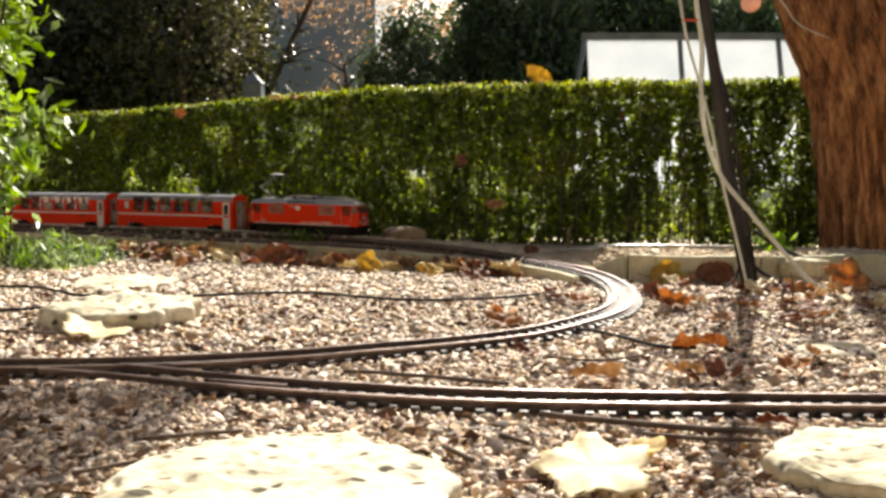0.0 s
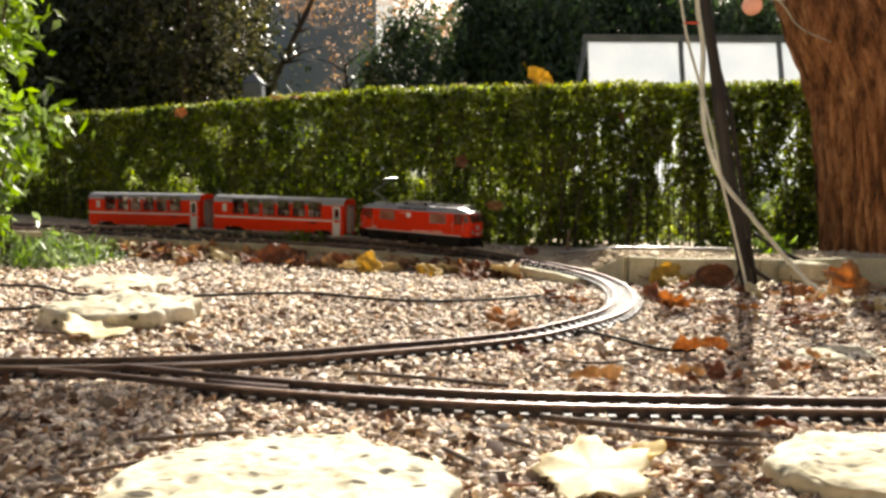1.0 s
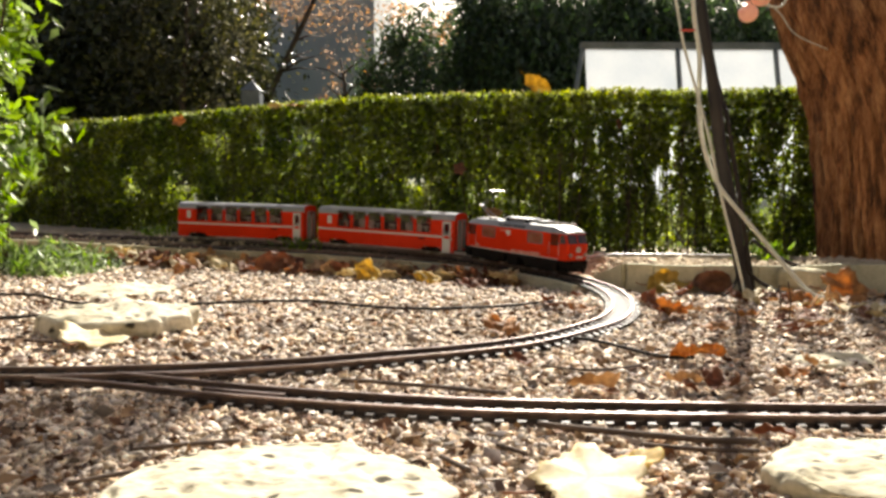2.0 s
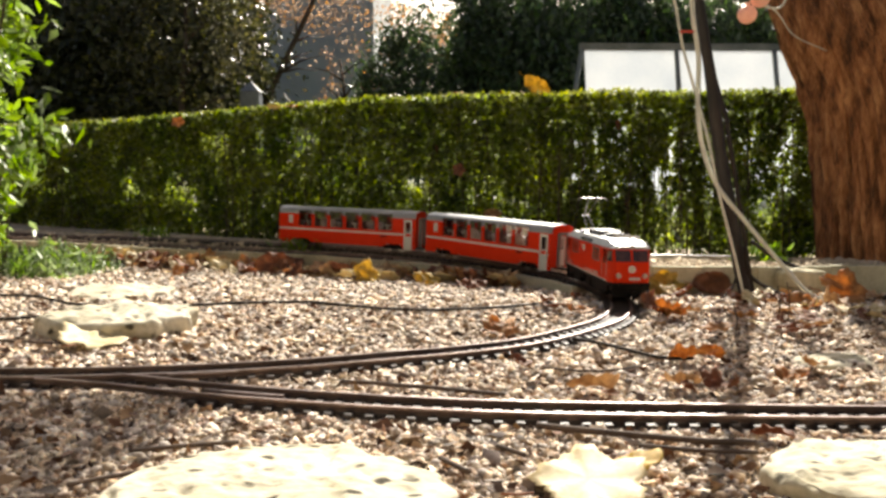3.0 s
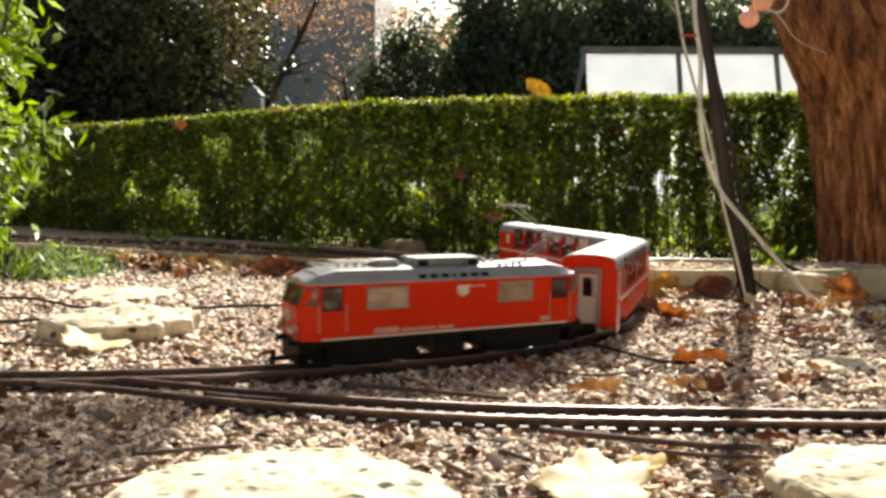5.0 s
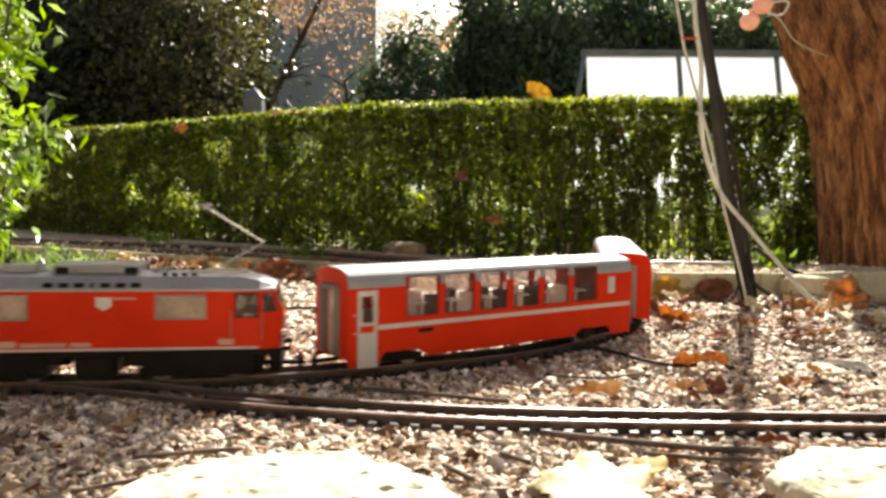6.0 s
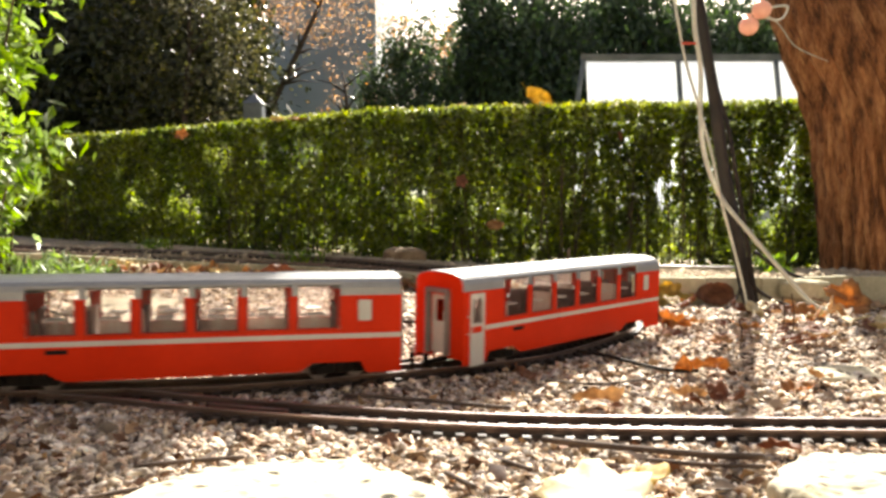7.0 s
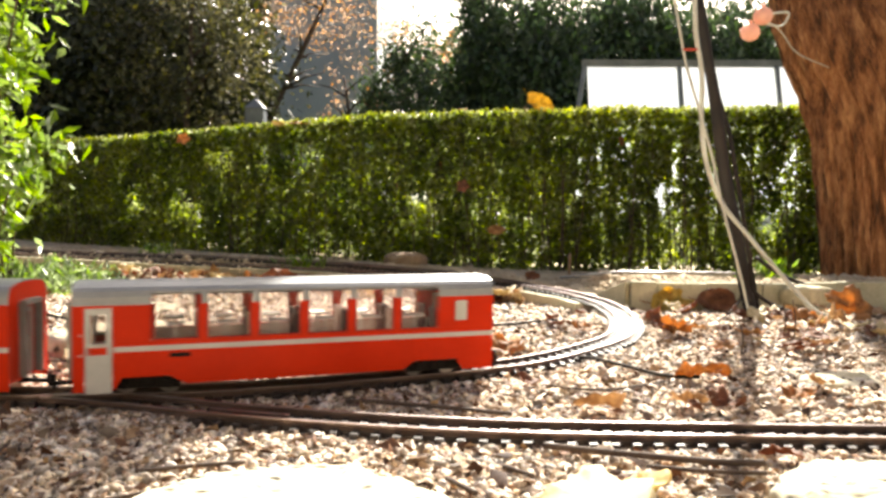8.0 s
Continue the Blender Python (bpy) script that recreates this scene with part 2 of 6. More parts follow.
def cyl(bm, p, q, r0, r1=None, n=12):
    p, q = Vector(p), Vector(q)
    m = Matrix.Translation((p + q) / 2) @ (q - p).to_track_quat("Z", "Y").to_matrix().to_4x4()
    bmesh.ops.create_cone(bm, cap_ends=True, segments=n, radius1=r0, radius2=r0 if r1 is None else r1, depth=(q - p).length, matrix=m)
    return bm


def prism(bm, outline, d0, d1, axis="x"):
    """An outline in the plane across the axis, drawn out from d0 to d1."""
    def put(a, b, d):
        return {"x": (d, a, b), "y": (a, d, b), "z": (a, b, d)}[axis]
    lo = [bm.verts.new(put(a, b, d0)) for a, b in outline]
    hi = [bm.verts.new(put(a, b, d1)) for a, b in outline]
    bm.faces.new(lo), bm.faces.new(hi[::-1])
    for i in range(len(lo)):
        j = (i + 1) % len(lo)
        bm.faces.new((lo[i], lo[j], hi[j], hi[i]))
    return bm


def tube(bm, pts, radius, n=8, taper=1.0, wobble=0.0):
    """A round pipe along the points."""
    pts = [Vector(p) for p in pts]
    rings = []
    for i, p in enumerate(pts):
        d = (pts[min(i + 1, len(pts) - 1)] - pts[max(i - 1, 0)]).normalized()
        side = d.cross(Vector((0.31, 0.2, 0.93))).normalized()
        up = side.cross(d)
        r = radius * (1 + (taper - 1) * i / max(1, len(pts) - 1))
        ring = []
        for k in range(n):
            a = 2 * math.pi * k / n
            w = 1 + wobble * noise.noise(Vector((p.x * 9 + math.cos(a), p.y * 9 + math.sin(a), p.z * 9)))
            ring.append(bm.verts.new(p + (side * math.cos(a) + up * math.sin(a)) * r * w))
        rings.append(ring)
    for a, b in zip(rings, rings[1:]):
        for k in range(n):
            bm.faces.new((a[k], a[(k + 1) % n], b[(k + 1) % n], b[k]))
    bm.faces.new(rings[0][::-1]), bm.faces.new(rings[-1])
    return bm


def spline(pts, n=8):
    """A smooth curve through the points, with n steps between each two."""
    k = np.asarray(pts, dtype=float)
    k = np.vstack([2 * k[0] - k[1], k, 2 * k[-1] - k[-2]])
    out = []
    for i in range(1, len(k) - 2):
        p0, p1, p2, p3 = k[i - 1:i + 3]
        d = [np.linalg.norm(p1 - p0) ** 0.5, np.linalg.norm(p2 - p1) ** 0.5, np.linalg.norm(p3 - p2) ** 0.5]
        t0, t1 = 0.0, d[0]
        t2, t3 = d[0] + d[1], d[0] + d[1] + d[2]
        for t in np.linspace(t1, t2, n, endpoint=False):
            a1 = ((t1 - t) * p0 + (t - t0) * p1) / (t1 - t0)
            a2 = ((t2 - t) * p1 + (t - t1) * p2) / (t2 - t1)
            a3 = ((t3 - t) * p2 + (t - t2) * p3) / (t3 - t2)
            b1 = ((t2 - t) * a1 + (t - t0) * a2) / (t2 - t0)
            b2 = ((t3 - t) * a2 + (t - t1) * a3) / (t3 - t1)
            out.append(((t2 - t) * b1 + (t - t1) * b2) / (t2 - t1))
    out.append(k[-2])
    return np.array(out)


def ease(a, b, x):
    u = np.clip((np.asarray(x) - a) / (b - a), 0, 1)
    return u * u * (3 - 2 * u)


def rail_level(x, y):
    """The height of the rail heads: the whole layout lies on a slight slope."""
    return -0.0149 * np.clip(x, -3, 3) - 0.0199 * (np.clip(y, 0.2, 4) - 1.7)


def grade(x, y):
    """How far the main line climbs above the layout's slope on its way along the hedge."""
    climb = np.interp(x, [-1.96, -1.76, -1.29, -0.45, -0.10, 0.04, 0.14, 0.24, 0.335, 0.43, 0.48], [0.0225, 0.026, 0.0355, 0.033, 0.025, 0.022, 0.0175, 0.013, 0.0085, 0.0042, 0.001])
    return climb * ease(2.05, 2.35, y)


def main_level(x, y):
    return rail_level(x, y) + grade(x, y)


def yard_level(x, y):
    """The rail heads of the front line beside the hedge."""
    return rail_level(x, y) + 0.014 * ease(0.25, -0.6, x)


def bed_level(x, y):
    """The earth beyond the boards: banked up behind the outer boards, and under the climbing line."""
    front = np.interp(x, [p[0] for p in YARD[::-1]], [p[1] for p in YARD[::-1]])
    bank = (yard_level(x, y) - rail_level(x, y)) + (grade(x, 3.3) - yard_level(x, y) + rail_level(x, y)) * ease(front + 0.045, front + 0.085, y)
    return rail_level(x, np.minimum(y, 3.9)) - 0.019 + bank * ease(0.45, 0.25, x) * ease(front + 0.60, front + 0.32, y) + 0.066 * ease(0.50, 0.60, x) * ease(2.25, 2.35, y) * ease(3.10, 2.75, y)


def gravel_level(x, y):
    return rail_level(x, y) - 0.019 - 0.05 * ease(1.7, 3.0, y)


# ---- the line of the track: from the far straight round the bend to the near points ----
LOOP = [(-4.776, 4.836), (-1.963, 3.781), (-1.756, 3.704), (-1.289, 3.527), (-0.845, 3.368), (-0.45, 3.228), (-0.099, 3.068), (0.036, 2.965), (0.143, 2.87),
        (0.243, 2.761), (0.335, 2.635), (0.428, 2.48), (0.48, 2.335), (0.496, 2.182), (0.488, 2.03), (0.466, 1.9), (0.434, 1.788), (0.385, 1.675),
        (0.323, 1.585), (0.249, 1.493), (0.185, 1.425), (0.122, 1.375), (0.068, 1.342), (0.016, 1.313), (-0.082, 1.266), (-0.173, 1.224), (-0.208, 1.207),
        (-0.384, 1.15), (-0.586, 1.112), (-0.7, 1.102), (-1.4, 1.07), (-3.6, 0.99)]
SIDING = [(-0.62, 1.108), (-0.47, 1.078), (-0.325, 1.035), (-0.18, 1.004), (-0.062, 0.985), (0.05, 0.973), (0.162, 0.969), (0.39, 0.971), (0.58, 0.974),
          (0.9, 0.985), (1.6, 1.01)]


# the front line that leaves the loop beside the hedge
YARD = [(0.335, 2.635), (0.244, 2.765), (0.144, 2.875), (0.036, 2.963), (-0.10, 3.045), (-0.451, 3.145), (-0.846, 3.255), (-1.292, 3.405), (-1.763, 3.58), (-1.973, 3.66), (-3.4, 4.2)]


class Line:
    """A smooth line on the ground, measured along its length."""

    def __init__(self, pts, zero=0):
        self.p = spline(pts, 14)
        self.s = np.concatenate([[0], np.cumsum(np.hypot(*np.diff(self.p, axis=0).T))])
        self.s -= self.s[14 * zero]

    def at(self, s):
        return np.array([np.interp(s, self.s, self.p[:, 0]), np.interp(s, self.s, self.p[:, 1])])

    def dir(self, s, e=0.01):
        d = self.at(s + e) - self.at(s - e)
        return d / np.hypot(*d)

    def side(self, s, off):
        """The point off metres to the left of the line."""
        d = self.dir(s)
        return self.at(s) + off * np.array([-d[1], d[0]])


loop, siding, yard = Line(LOOP, 1), Line(SIDING), Line(YARD)


# ---- ground ----
def build_ground():
    # one sheet: fine near the layout, coarse to the horizon
    xs = np.concatenate([[-400, -120, -40, -15, -8], np.arange(-4, 4.01, 0.08), [8, 15, 40, 120, 400]])
    ys = np.concatenate([[-400, -120, -40, -10, -4, -1.5], np.arange(-0.4, 5.01, 0.08), [7, 10, 16, 30, 80, 200, 400]])
    gx, gy = np.meshgrid(xs, ys)
    gz = gravel_level(gx, gy)
    v = np.stack([gx, gy, gz], -1).reshape(-1, 3)
    w = len(xs)
    i = (np.arange(len(ys) - 1)[:, None] * w + np.arange(w - 1)[None]).ravel()
    f = np.stack([i, i + 1, i + w + 1, i + w], 1)
    ob = bulk("ground", v, f, M_SOIL, True)
    ob.data.materials.append(M_GRASS)
    far = (v[f][:, :, 1].mean(1) > 4.3) | (v[f][:, :, 1].mean(1) < -1.2)
    ob.data.polygons.foreach_set("material_index", far.astype(np.int32))
    tagged(ob, "gravelled garden ground turning to rough lawn", "ground", kind="structure")


def ico_stone():
    bm = bmesh.new()
    bmesh.ops.create_icosphere(bm, subdivisions=1, radius=1)
    v = np.array([tuple(x.co) for x in bm.verts])
    f = np.array([[x.index for x in g.verts] for g in bm.faces])
    bm.free()
    return v, f


ROUND = ico_stone()


def chip_stone():
    """A six-sided flake of twelve faces."""
    v = [(0.25, 0.1, 0.95), (-0.2, -0.05, -0.9)] + [(math.cos(a), math.sin(a), 0.28 * (-1) ** k) for k, a in enumerate(np.linspace(0, 2 * math.pi, 7)[:6])]
    f = [(0, 2 + k, 2 + (k + 1) % 6) for k in range(6)] + [(1, 2 + (k + 1) % 6, 2 + k) for k in range(6)]
    return np.array(v), np.array(f)


CHIP = chip_stone()


def pebble_cloud(name, px, py, pz, size, rng, material, shape=None):
    n = len(px)
    STONE_V, STONE_F = shape or CHIP
    v = STONE_V[None] * (1 + rng.uniform(-0.34, 0.34, (n, len(STONE_V), 1)))
    v = v * (size[:, None, None] * np.stack([rng.uniform(0.7, 1.6, n), rng.uniform(0.55, 1.1, n), rng.uniform(0.4, 0.85, n)], -1)[:, None, :])
    a, t = rng.uniform(0, 2 * np.pi, n), rng.normal(0, 0.35, n)
    c, s = np.cos(t)[:, None], np.sin(t)[:, None]
    v = np.stack([v[..., 0] * c + v[..., 2] * s, v[..., 1], -v[..., 0] * s + v[..., 2] * c], -1)
    c, s = np.cos(a)[:, None], np.sin(a)[:, None]
    v = np.stack([v[..., 0] * c - v[..., 1] * s, v[..., 0] * s + v[..., 1] * c, v[..., 2]], -1)
    v += np.stack([px, py, pz], -1)[:, None, :]
    f = (STONE_F[None] + (np.arange(n) * len(STONE_V))[:, None, None]).reshape(-1, 3)
    return bulk(name, v.reshape(-1, 3), f, material, False)


def build_pebbles():
    rng = np.random.default_rng(5)
    px, py, size = [], [], []
    for y0, y1, r in ((0.5, 1.15, 0.0036), (1.15, 1.9, 0.0047), (1.9, 3.3, 0.0068)):
        x0, x1 = -0.62 * y1 - 0.12, 0.62 * y1 + 0.12
        n = int((x1 - x0) * (y1 - y0) / (r * r) * 0.50)
        qx, qy = rng.uniform(x0, x1, n), rng.uniform(y0, y1, n)
        seen = np.abs(qx) < 0.62 * qy + 0.10
        qx, qy, n = qx[seen], qy[seen], int(seen.sum())
        px.append(qx), py.append(qy), size.append(r * np.minimum(rng.lognormal(0, 0.44, n), 2.2))
    # coarser cover round about
    n = 24000
    qx, qy = rng.uniform(-4.2, 4.2, n), rng.uniform(-1.5, 3.9, n)
    out = (np.abs(qx) > 0.62 * np.maximum(qy, 0) + 0.10) | (qy < 0.5)
    out &= np.hypot(qx * 0.9, qy - 1.2) < 2.9 + 0.25 * np.sin(5 * np.arctan2(qy - 1.2, qx))
    px.append(qx[out]), py.append(qy[out]), size.append(0.019 * rng.lognormal(0, 0.3, int(out.sum())))
    px, py, size = np.concatenate(px), np.concatenate(py), np.concatenate(size)
    keep = ~in_bed(px, py)
    px, py, size = px[keep], py[keep], size[keep]
    pz = gravel_level(px, py) + size * rng.uniform(-0.2, 0.75, len(px))
    # stones between the rails stay below the rail heads
    for line, lo, hi in ((loop, -1, 7), (siding, 0, 2)):
        pts = line.p[::2]
        near = np.full(len(px), 9.0)
        for q in pts:
            near = np.minimum(near, np.hypot(px - q[0], py - q[1]))
        tuck = near < 0.047
        pz[tuck] = gravel_level(px[tuck], py[tuck]) - size[tuck] * 0.25
    near = (py < 1.15) & (py > 0.5) & (size < 0.0125)
    ob = pebble_cloud("gravel", px[near], py[near], pz[near], size[near], rng, M_PEBBLE, ROUND)
    tagged(ob, "loose pale and reddish pebbles covering the near ground", "gravel", kind="stuff")
    px, py, pz, size = px[~near], py[~near], pz[~near], size[~near]
    ob = pebble_cloud("gravel", px, py, pz, size, rng, M_PEBBLE)
    tagged(ob, "loose pale and reddish gravel covering the garden ground", "gravel", kind="stuff")


def build_grit():
    rng = np.random.default_rng(8)
    n = 14000
    px = rng.uniform(-2.6, 1.6, n)
    e = np.array(EDGE_IN + EDGE_OUT)
    py = np.interp(px, e[:, 0], e[:, 1]) + 0.03 + np.abs(rng.normal(0, 0.38, n))
    size = 0.0065 * rng.lognormal(0, 0.4, n)
    near = np.full(n, 9.0)
    for q in np.concatenate([loop.p[::3], yard.p[::3]]):
        near = np.minimum(near, np.hypot(px - q[0], py - q[1]))
    pz = bed_level(px, py) + size * np.where(near < 0.05, -0.3 + 0.9 * ease(-0.55, -0.95, px), 0.2)
    tagged(pebble_cloud("bed_grit", px, py, pz, size, rng, M_EARTH), "fine stony grit strewn on the raised bed", "grit", kind="stuff")


# ---- raised bed along the hedge, held by boards ----
EDGE_IN = [(-3.6, 4.19), (-1.99, 3.60), (-1.32, 3.345), (-0.865, 3.195), (-0.465, 3.085), (-0.115, 2.975), (0.10, 2.83), (0.27, 2.65), (0.395, 2.44), (0.43, 2.33)]
EDGE_OUT = [(0.53, 2.52), (0.60, 2.41), (0.68, 2.40), (0.84, 2.40), (1.02, 2.42), (1.3, 2.50), (2.6, 2.75)]


def in_bed(x, y):
    """True beyond the boards."""
    line = np.array(EDGE_IN + EDGE_OUT)
    return np.asarray(y) > np.interp(x, line[:, 0], line[:, 1])


def build_bed():
    bm = bmesh.new()
    line = spline(EDGE_IN, 6).tolist() + [list(p) for p in spline(EDGE_OUT, 6)]
    rows = []
    for x, y in line:
        col = []
        for k in range(9):
            yy = y + 0.004 + (max(4.0, 3.9 - 0.80 * x) - y) * (k / 8) ** 1.4
            zz = float(bed_level(x, yy)) + (0.006 * noise.noise(Vector((x * 6, yy * 6, 0))) if k else 0)
            col.append(bm.verts.new((x, yy, zz)))
        rows.append(col)
    for a, b in zip(rows, rows[1:]):
        for k in range(8):
            bm.faces.new((a[k], b[k], b[k + 1], a[k + 1]))
    # the front face below the edge
    low = [bm.verts.new((r[0].co.x, r[0].co.y, r[0].co.z - 0.16)) for r in rows]
    for i in range(len(rows) - 1):
        bm.faces.new((low[i], low[i + 1], rows[i + 1][0], rows[i][0]))
    ob = part("raised_bed", bm, M_EARTH, None, smooth=True)
    tagged(ob, "raised bed of dry brown earth along the hedge", "flower bed", kind="structure")


def board(bm, a, b, thick, z0, z1):
    a, b = Vector((*a, 0)), Vector((*b, 0))
    n = Vector((0, 0, 1)).cross(b - a).normalized() * thick
    lo = [a, b, b - n, a - n]
    za, zb = z1(a.x, a.y), z1(b.x, b.y)
    za0, zb0 = z0(a.x, a.y), z0(b.x, b.y)
    v = [bm.verts.new((p.x, p.y, z)) for p, z in zip(lo, (za0, zb0, zb0, za0))]
    w = [bm.verts.new((p.x, p.y, z)) for p, z in zip(lo, (za, zb, zb, za))]
    bm.faces.new(v), bm.faces.new(w[::-1])
    for i in range(4):
        j = (i + 1) % 4
        bm.faces.new((v[i], v[j], w[j], w[i]))


def build_edging():
    top = lambda x, y: float(yard_level(x, y)) - 0.011
    low = lambda x, y: float(gravel_level(x, y)) - 0.03
    high = lambda x, y: float(bed_level(x, y + 0.02)) + 0.006
    for pts, name, label, m, m2 in ((EDGE_IN, "edging_inner", "low edging of mossy and pale boards beside the track", M_PLANK, M_BLOCK),
                                    (EDGE_OUT, "edging_outer", "low edging of yellowish boards along the bed", M_BLOCK, M_BLOCK)):
        root = tagged(new(name), label, "edging", kind="structure")
        for i, (a, b) in enumerate(zip(pts, pts[1:])):
            bm = bmesh.new()
            d = (Vector(b) - Vector(a)).normalized() * 0.0005
            lift = 0.002 * (i % 2)
            board(bm, Vector(a) + d, Vector(b) - d, 0.022, low, lambda x, y: (high if name == "edging_outer" else top)(x, y) + lift)
            bmesh.ops.bevel(bm, geom=list(bm.edges), offset=0.002, segments=1, affect="EDGES")
            part("board", bm, m2 if (name == "edging_outer" or i >= 5) else m, root)


# ---- track ----
def rail_mesh(name, line, s0, s1, off, parent, step=0.03, level=rail_level):
    prof = [(-0.0045, -0.0085), (0.0045, -0.0085), (0.0045, -0.0070), (0.001, -0.0062), (0.001, -0.0028), (0.0017, -0.0022), (0.0017, 0),
            (-0.0017, 0), (-0.0017, -0.0022), (-0.001, -0.0028), (-0.001, -0.0062), (-0.0045, -0.0070)]
    ss = np.linspace(s0, s1, max(2, int((s1 - s0) / step)))
    bm = bmesh.new()
    rings = []
    for s in ss:
        d = line.dir(s)
        n = np.array([-d[1], d[0]])
        c = line.at(s) + n * off
        z = float(level(*line.at(s)))
        rings.append([bm.verts.new((c[0] + n[0] * a, c[1] + n[1] * a, z + b)) for a, b in prof])
    tops = []
    for a, b in zip(rings, rings[1:]):
        for k in range(len(prof)):
            f = bm.faces.new((a[k], a[(k + 1) % len(prof)], b[(k + 1) % len(prof)], b[k]))
            if k in (5, 6, 7):
                tops.append(f)
    bm.faces.new(rings[0]), bm.faces.new(rings[-1][::-1])
    for f in tops:
        f.material_index = 1
    ob = part(name, bm, M_RAIL, parent, "tarnished brass rail with a worn shiny head")
    ob.data.materials.append(M_TOP)
    return ob


def sleeper_mesh():
    bm = bmesh.new()
    box(bm, -0.0058, 0.0058, -0.043, 0.043, -0.0175, -0.0088, 0.0009)
    for y in (-0.024, 0.024):
        for sgn in (-1, 1):
            box(bm, -0.004, 0.004, y + sgn * 0.0063 - 0.0016, y + sgn * 0.0063 + 0.0016, -0.0090, -0.0064, 0.0)
    for x in (-0.0145,):
        for y in (-0.024, 0.024):
            box(bm, -0.0225, -0.0056, y - 0.0045, y + 0.0045, -0.0165, -0.0100, 0.0)
    return to_mesh("sleeper", bm, M_SLEEPER)


def build_track():
    base = sleeper_mesh()
    main = tagged(new("railway_track"), "model railway track curving on dark plastic sleepers", "railway track", "tracks")
    side_line = tagged(new("railway_track"), "model railway siding of tarnished rails on dark sleepers", "railway track", "tracks")
    for off in (-0.024, 0.024):
        rail_mesh("rail", loop, -1.6, 6.6, off, main, level=main_level)
    for off in (-0.024, 0.024):
        rail_mesh("rail", siding, 0.03 if off < 0 else 0.16, siding.s[-1] - 0.01, off, side_line)
    front = tagged(new("railway_track"), "second model railway track on dark sleepers along the boards", "railway track", "tracks")
    for off in (-0.024, 0.024):
        rail_mesh("rail", yard, 0.42 if off > 0 else 0.5, yard.s[-1] - 0.1, off, front, level=yard_level)
    for line, s0, s1, root, pitch, level in ((loop, -1.0, 6.2, main, 0.0285, main_level), (siding, 0.30, siding.s[-1] - 0.05, side_line, 0.0275, rail_level),
                                             (yard, 0.72, yard.s[-1] - 0.1, front, 0.0285, yard_level)):
        for s in np.arange(s0, s1, pitch):
            x, y = line.at(s)
            d = line.dir(s)
            share("sleeper", base, pose(x, y, float(level(x, y)), 0, 0, math.degrees(math.atan2(d[1], d[0]))), root)
    # the points: wing rails, check rails and the lever box
    for s0, s1, off, line in ((0.13, 0.26, 0.0245, siding), (0.30, 0.42, -0.006, siding), (4.52, 4.62, 0.030, loop)):
        rail_mesh("check_rail", line, s0, s1, off, side_line)
    bm = bmesh.new()
    x, y = -0.372, 1.090
    z = float(rail_level(x, y))
    box(bm, x - 0.013, x + 0.013, y - 0.006, y + 0.006, z - 0.012, z - 0.003, 0.0015)
    part("point_lever", bm, LEAF_MATS[3], side_line, "small ochre lever of the points")


build_ground()
build_bed()
build_edging()
build_track()
build_pebbles()
build_grit()


# ---- leaves and foliage ----
def leaf_cloud(name, p, size, rng, material, width=0.5, fold=0.25, up=None, parent=None):
    """Many small folded leaves at the points p: two quads each, joined at the midrib. up: a preferred way for the tips."""
    n = len(p)
    d = rng.normal(0, 1, (n, 3))
    if up is not None:
        d = d * up[1] + np.asarray(up[0])
    d /= np.linalg.norm(d, axis=1, keepdims=True)
    e = rng.normal(0, 1, (n, 3))
    s = np.cross(d, e)
    s /= np.linalg.norm(s, axis=1, keepdims=True)
    nn = np.cross(s, d)
    L = (size * rng.uniform(0.65, 1.3, n))[:, None]
    W = L * width * 0.5
    a, b = p - d * L * 0.5, p + d * L * 0.5
    m1 = p - d * L * 0.12
    l = m1 + s * W + nn * W * fold
    r = m1 - s * W + nn * W * fold
    m2 = p + d * L * 0.25 + nn * L * -0.05
    v = np.stack([a, l, r, m2, b], 1).reshape(-1, 3)
    base = (np.arange(n) * 5)[:, None]
    f = np.concatenate([base + np.array([[0, 3, 1]]), base + np.array([[1, 3, 4]]), base + np.array([[0, 2, 3]]), base + np.array([[2, 4, 3]])])
    ob = bulk(name, v, f, material)
    if parent:
        ob.parent = parent
    return ob


HEDGE = [(3.2, 3.2, 0.70), (2.0, 3.34, 0.70), (1.63, 3.40, 0.70), (1.096, 3.54, 0.697), (0.57, 3.58, 0.70), (0.06, 3.70, 0.70), (-0.547, 3.97, 0.692),
         (-0.877, 4.12, 0.686), (-1.243, 4.31, 0.671), (-1.62, 4.47, 0.653), (-2.02, 4.62, 0.637), (-2.67, 4.92, 0.624), (-3.9, 5.5, 0.61)]


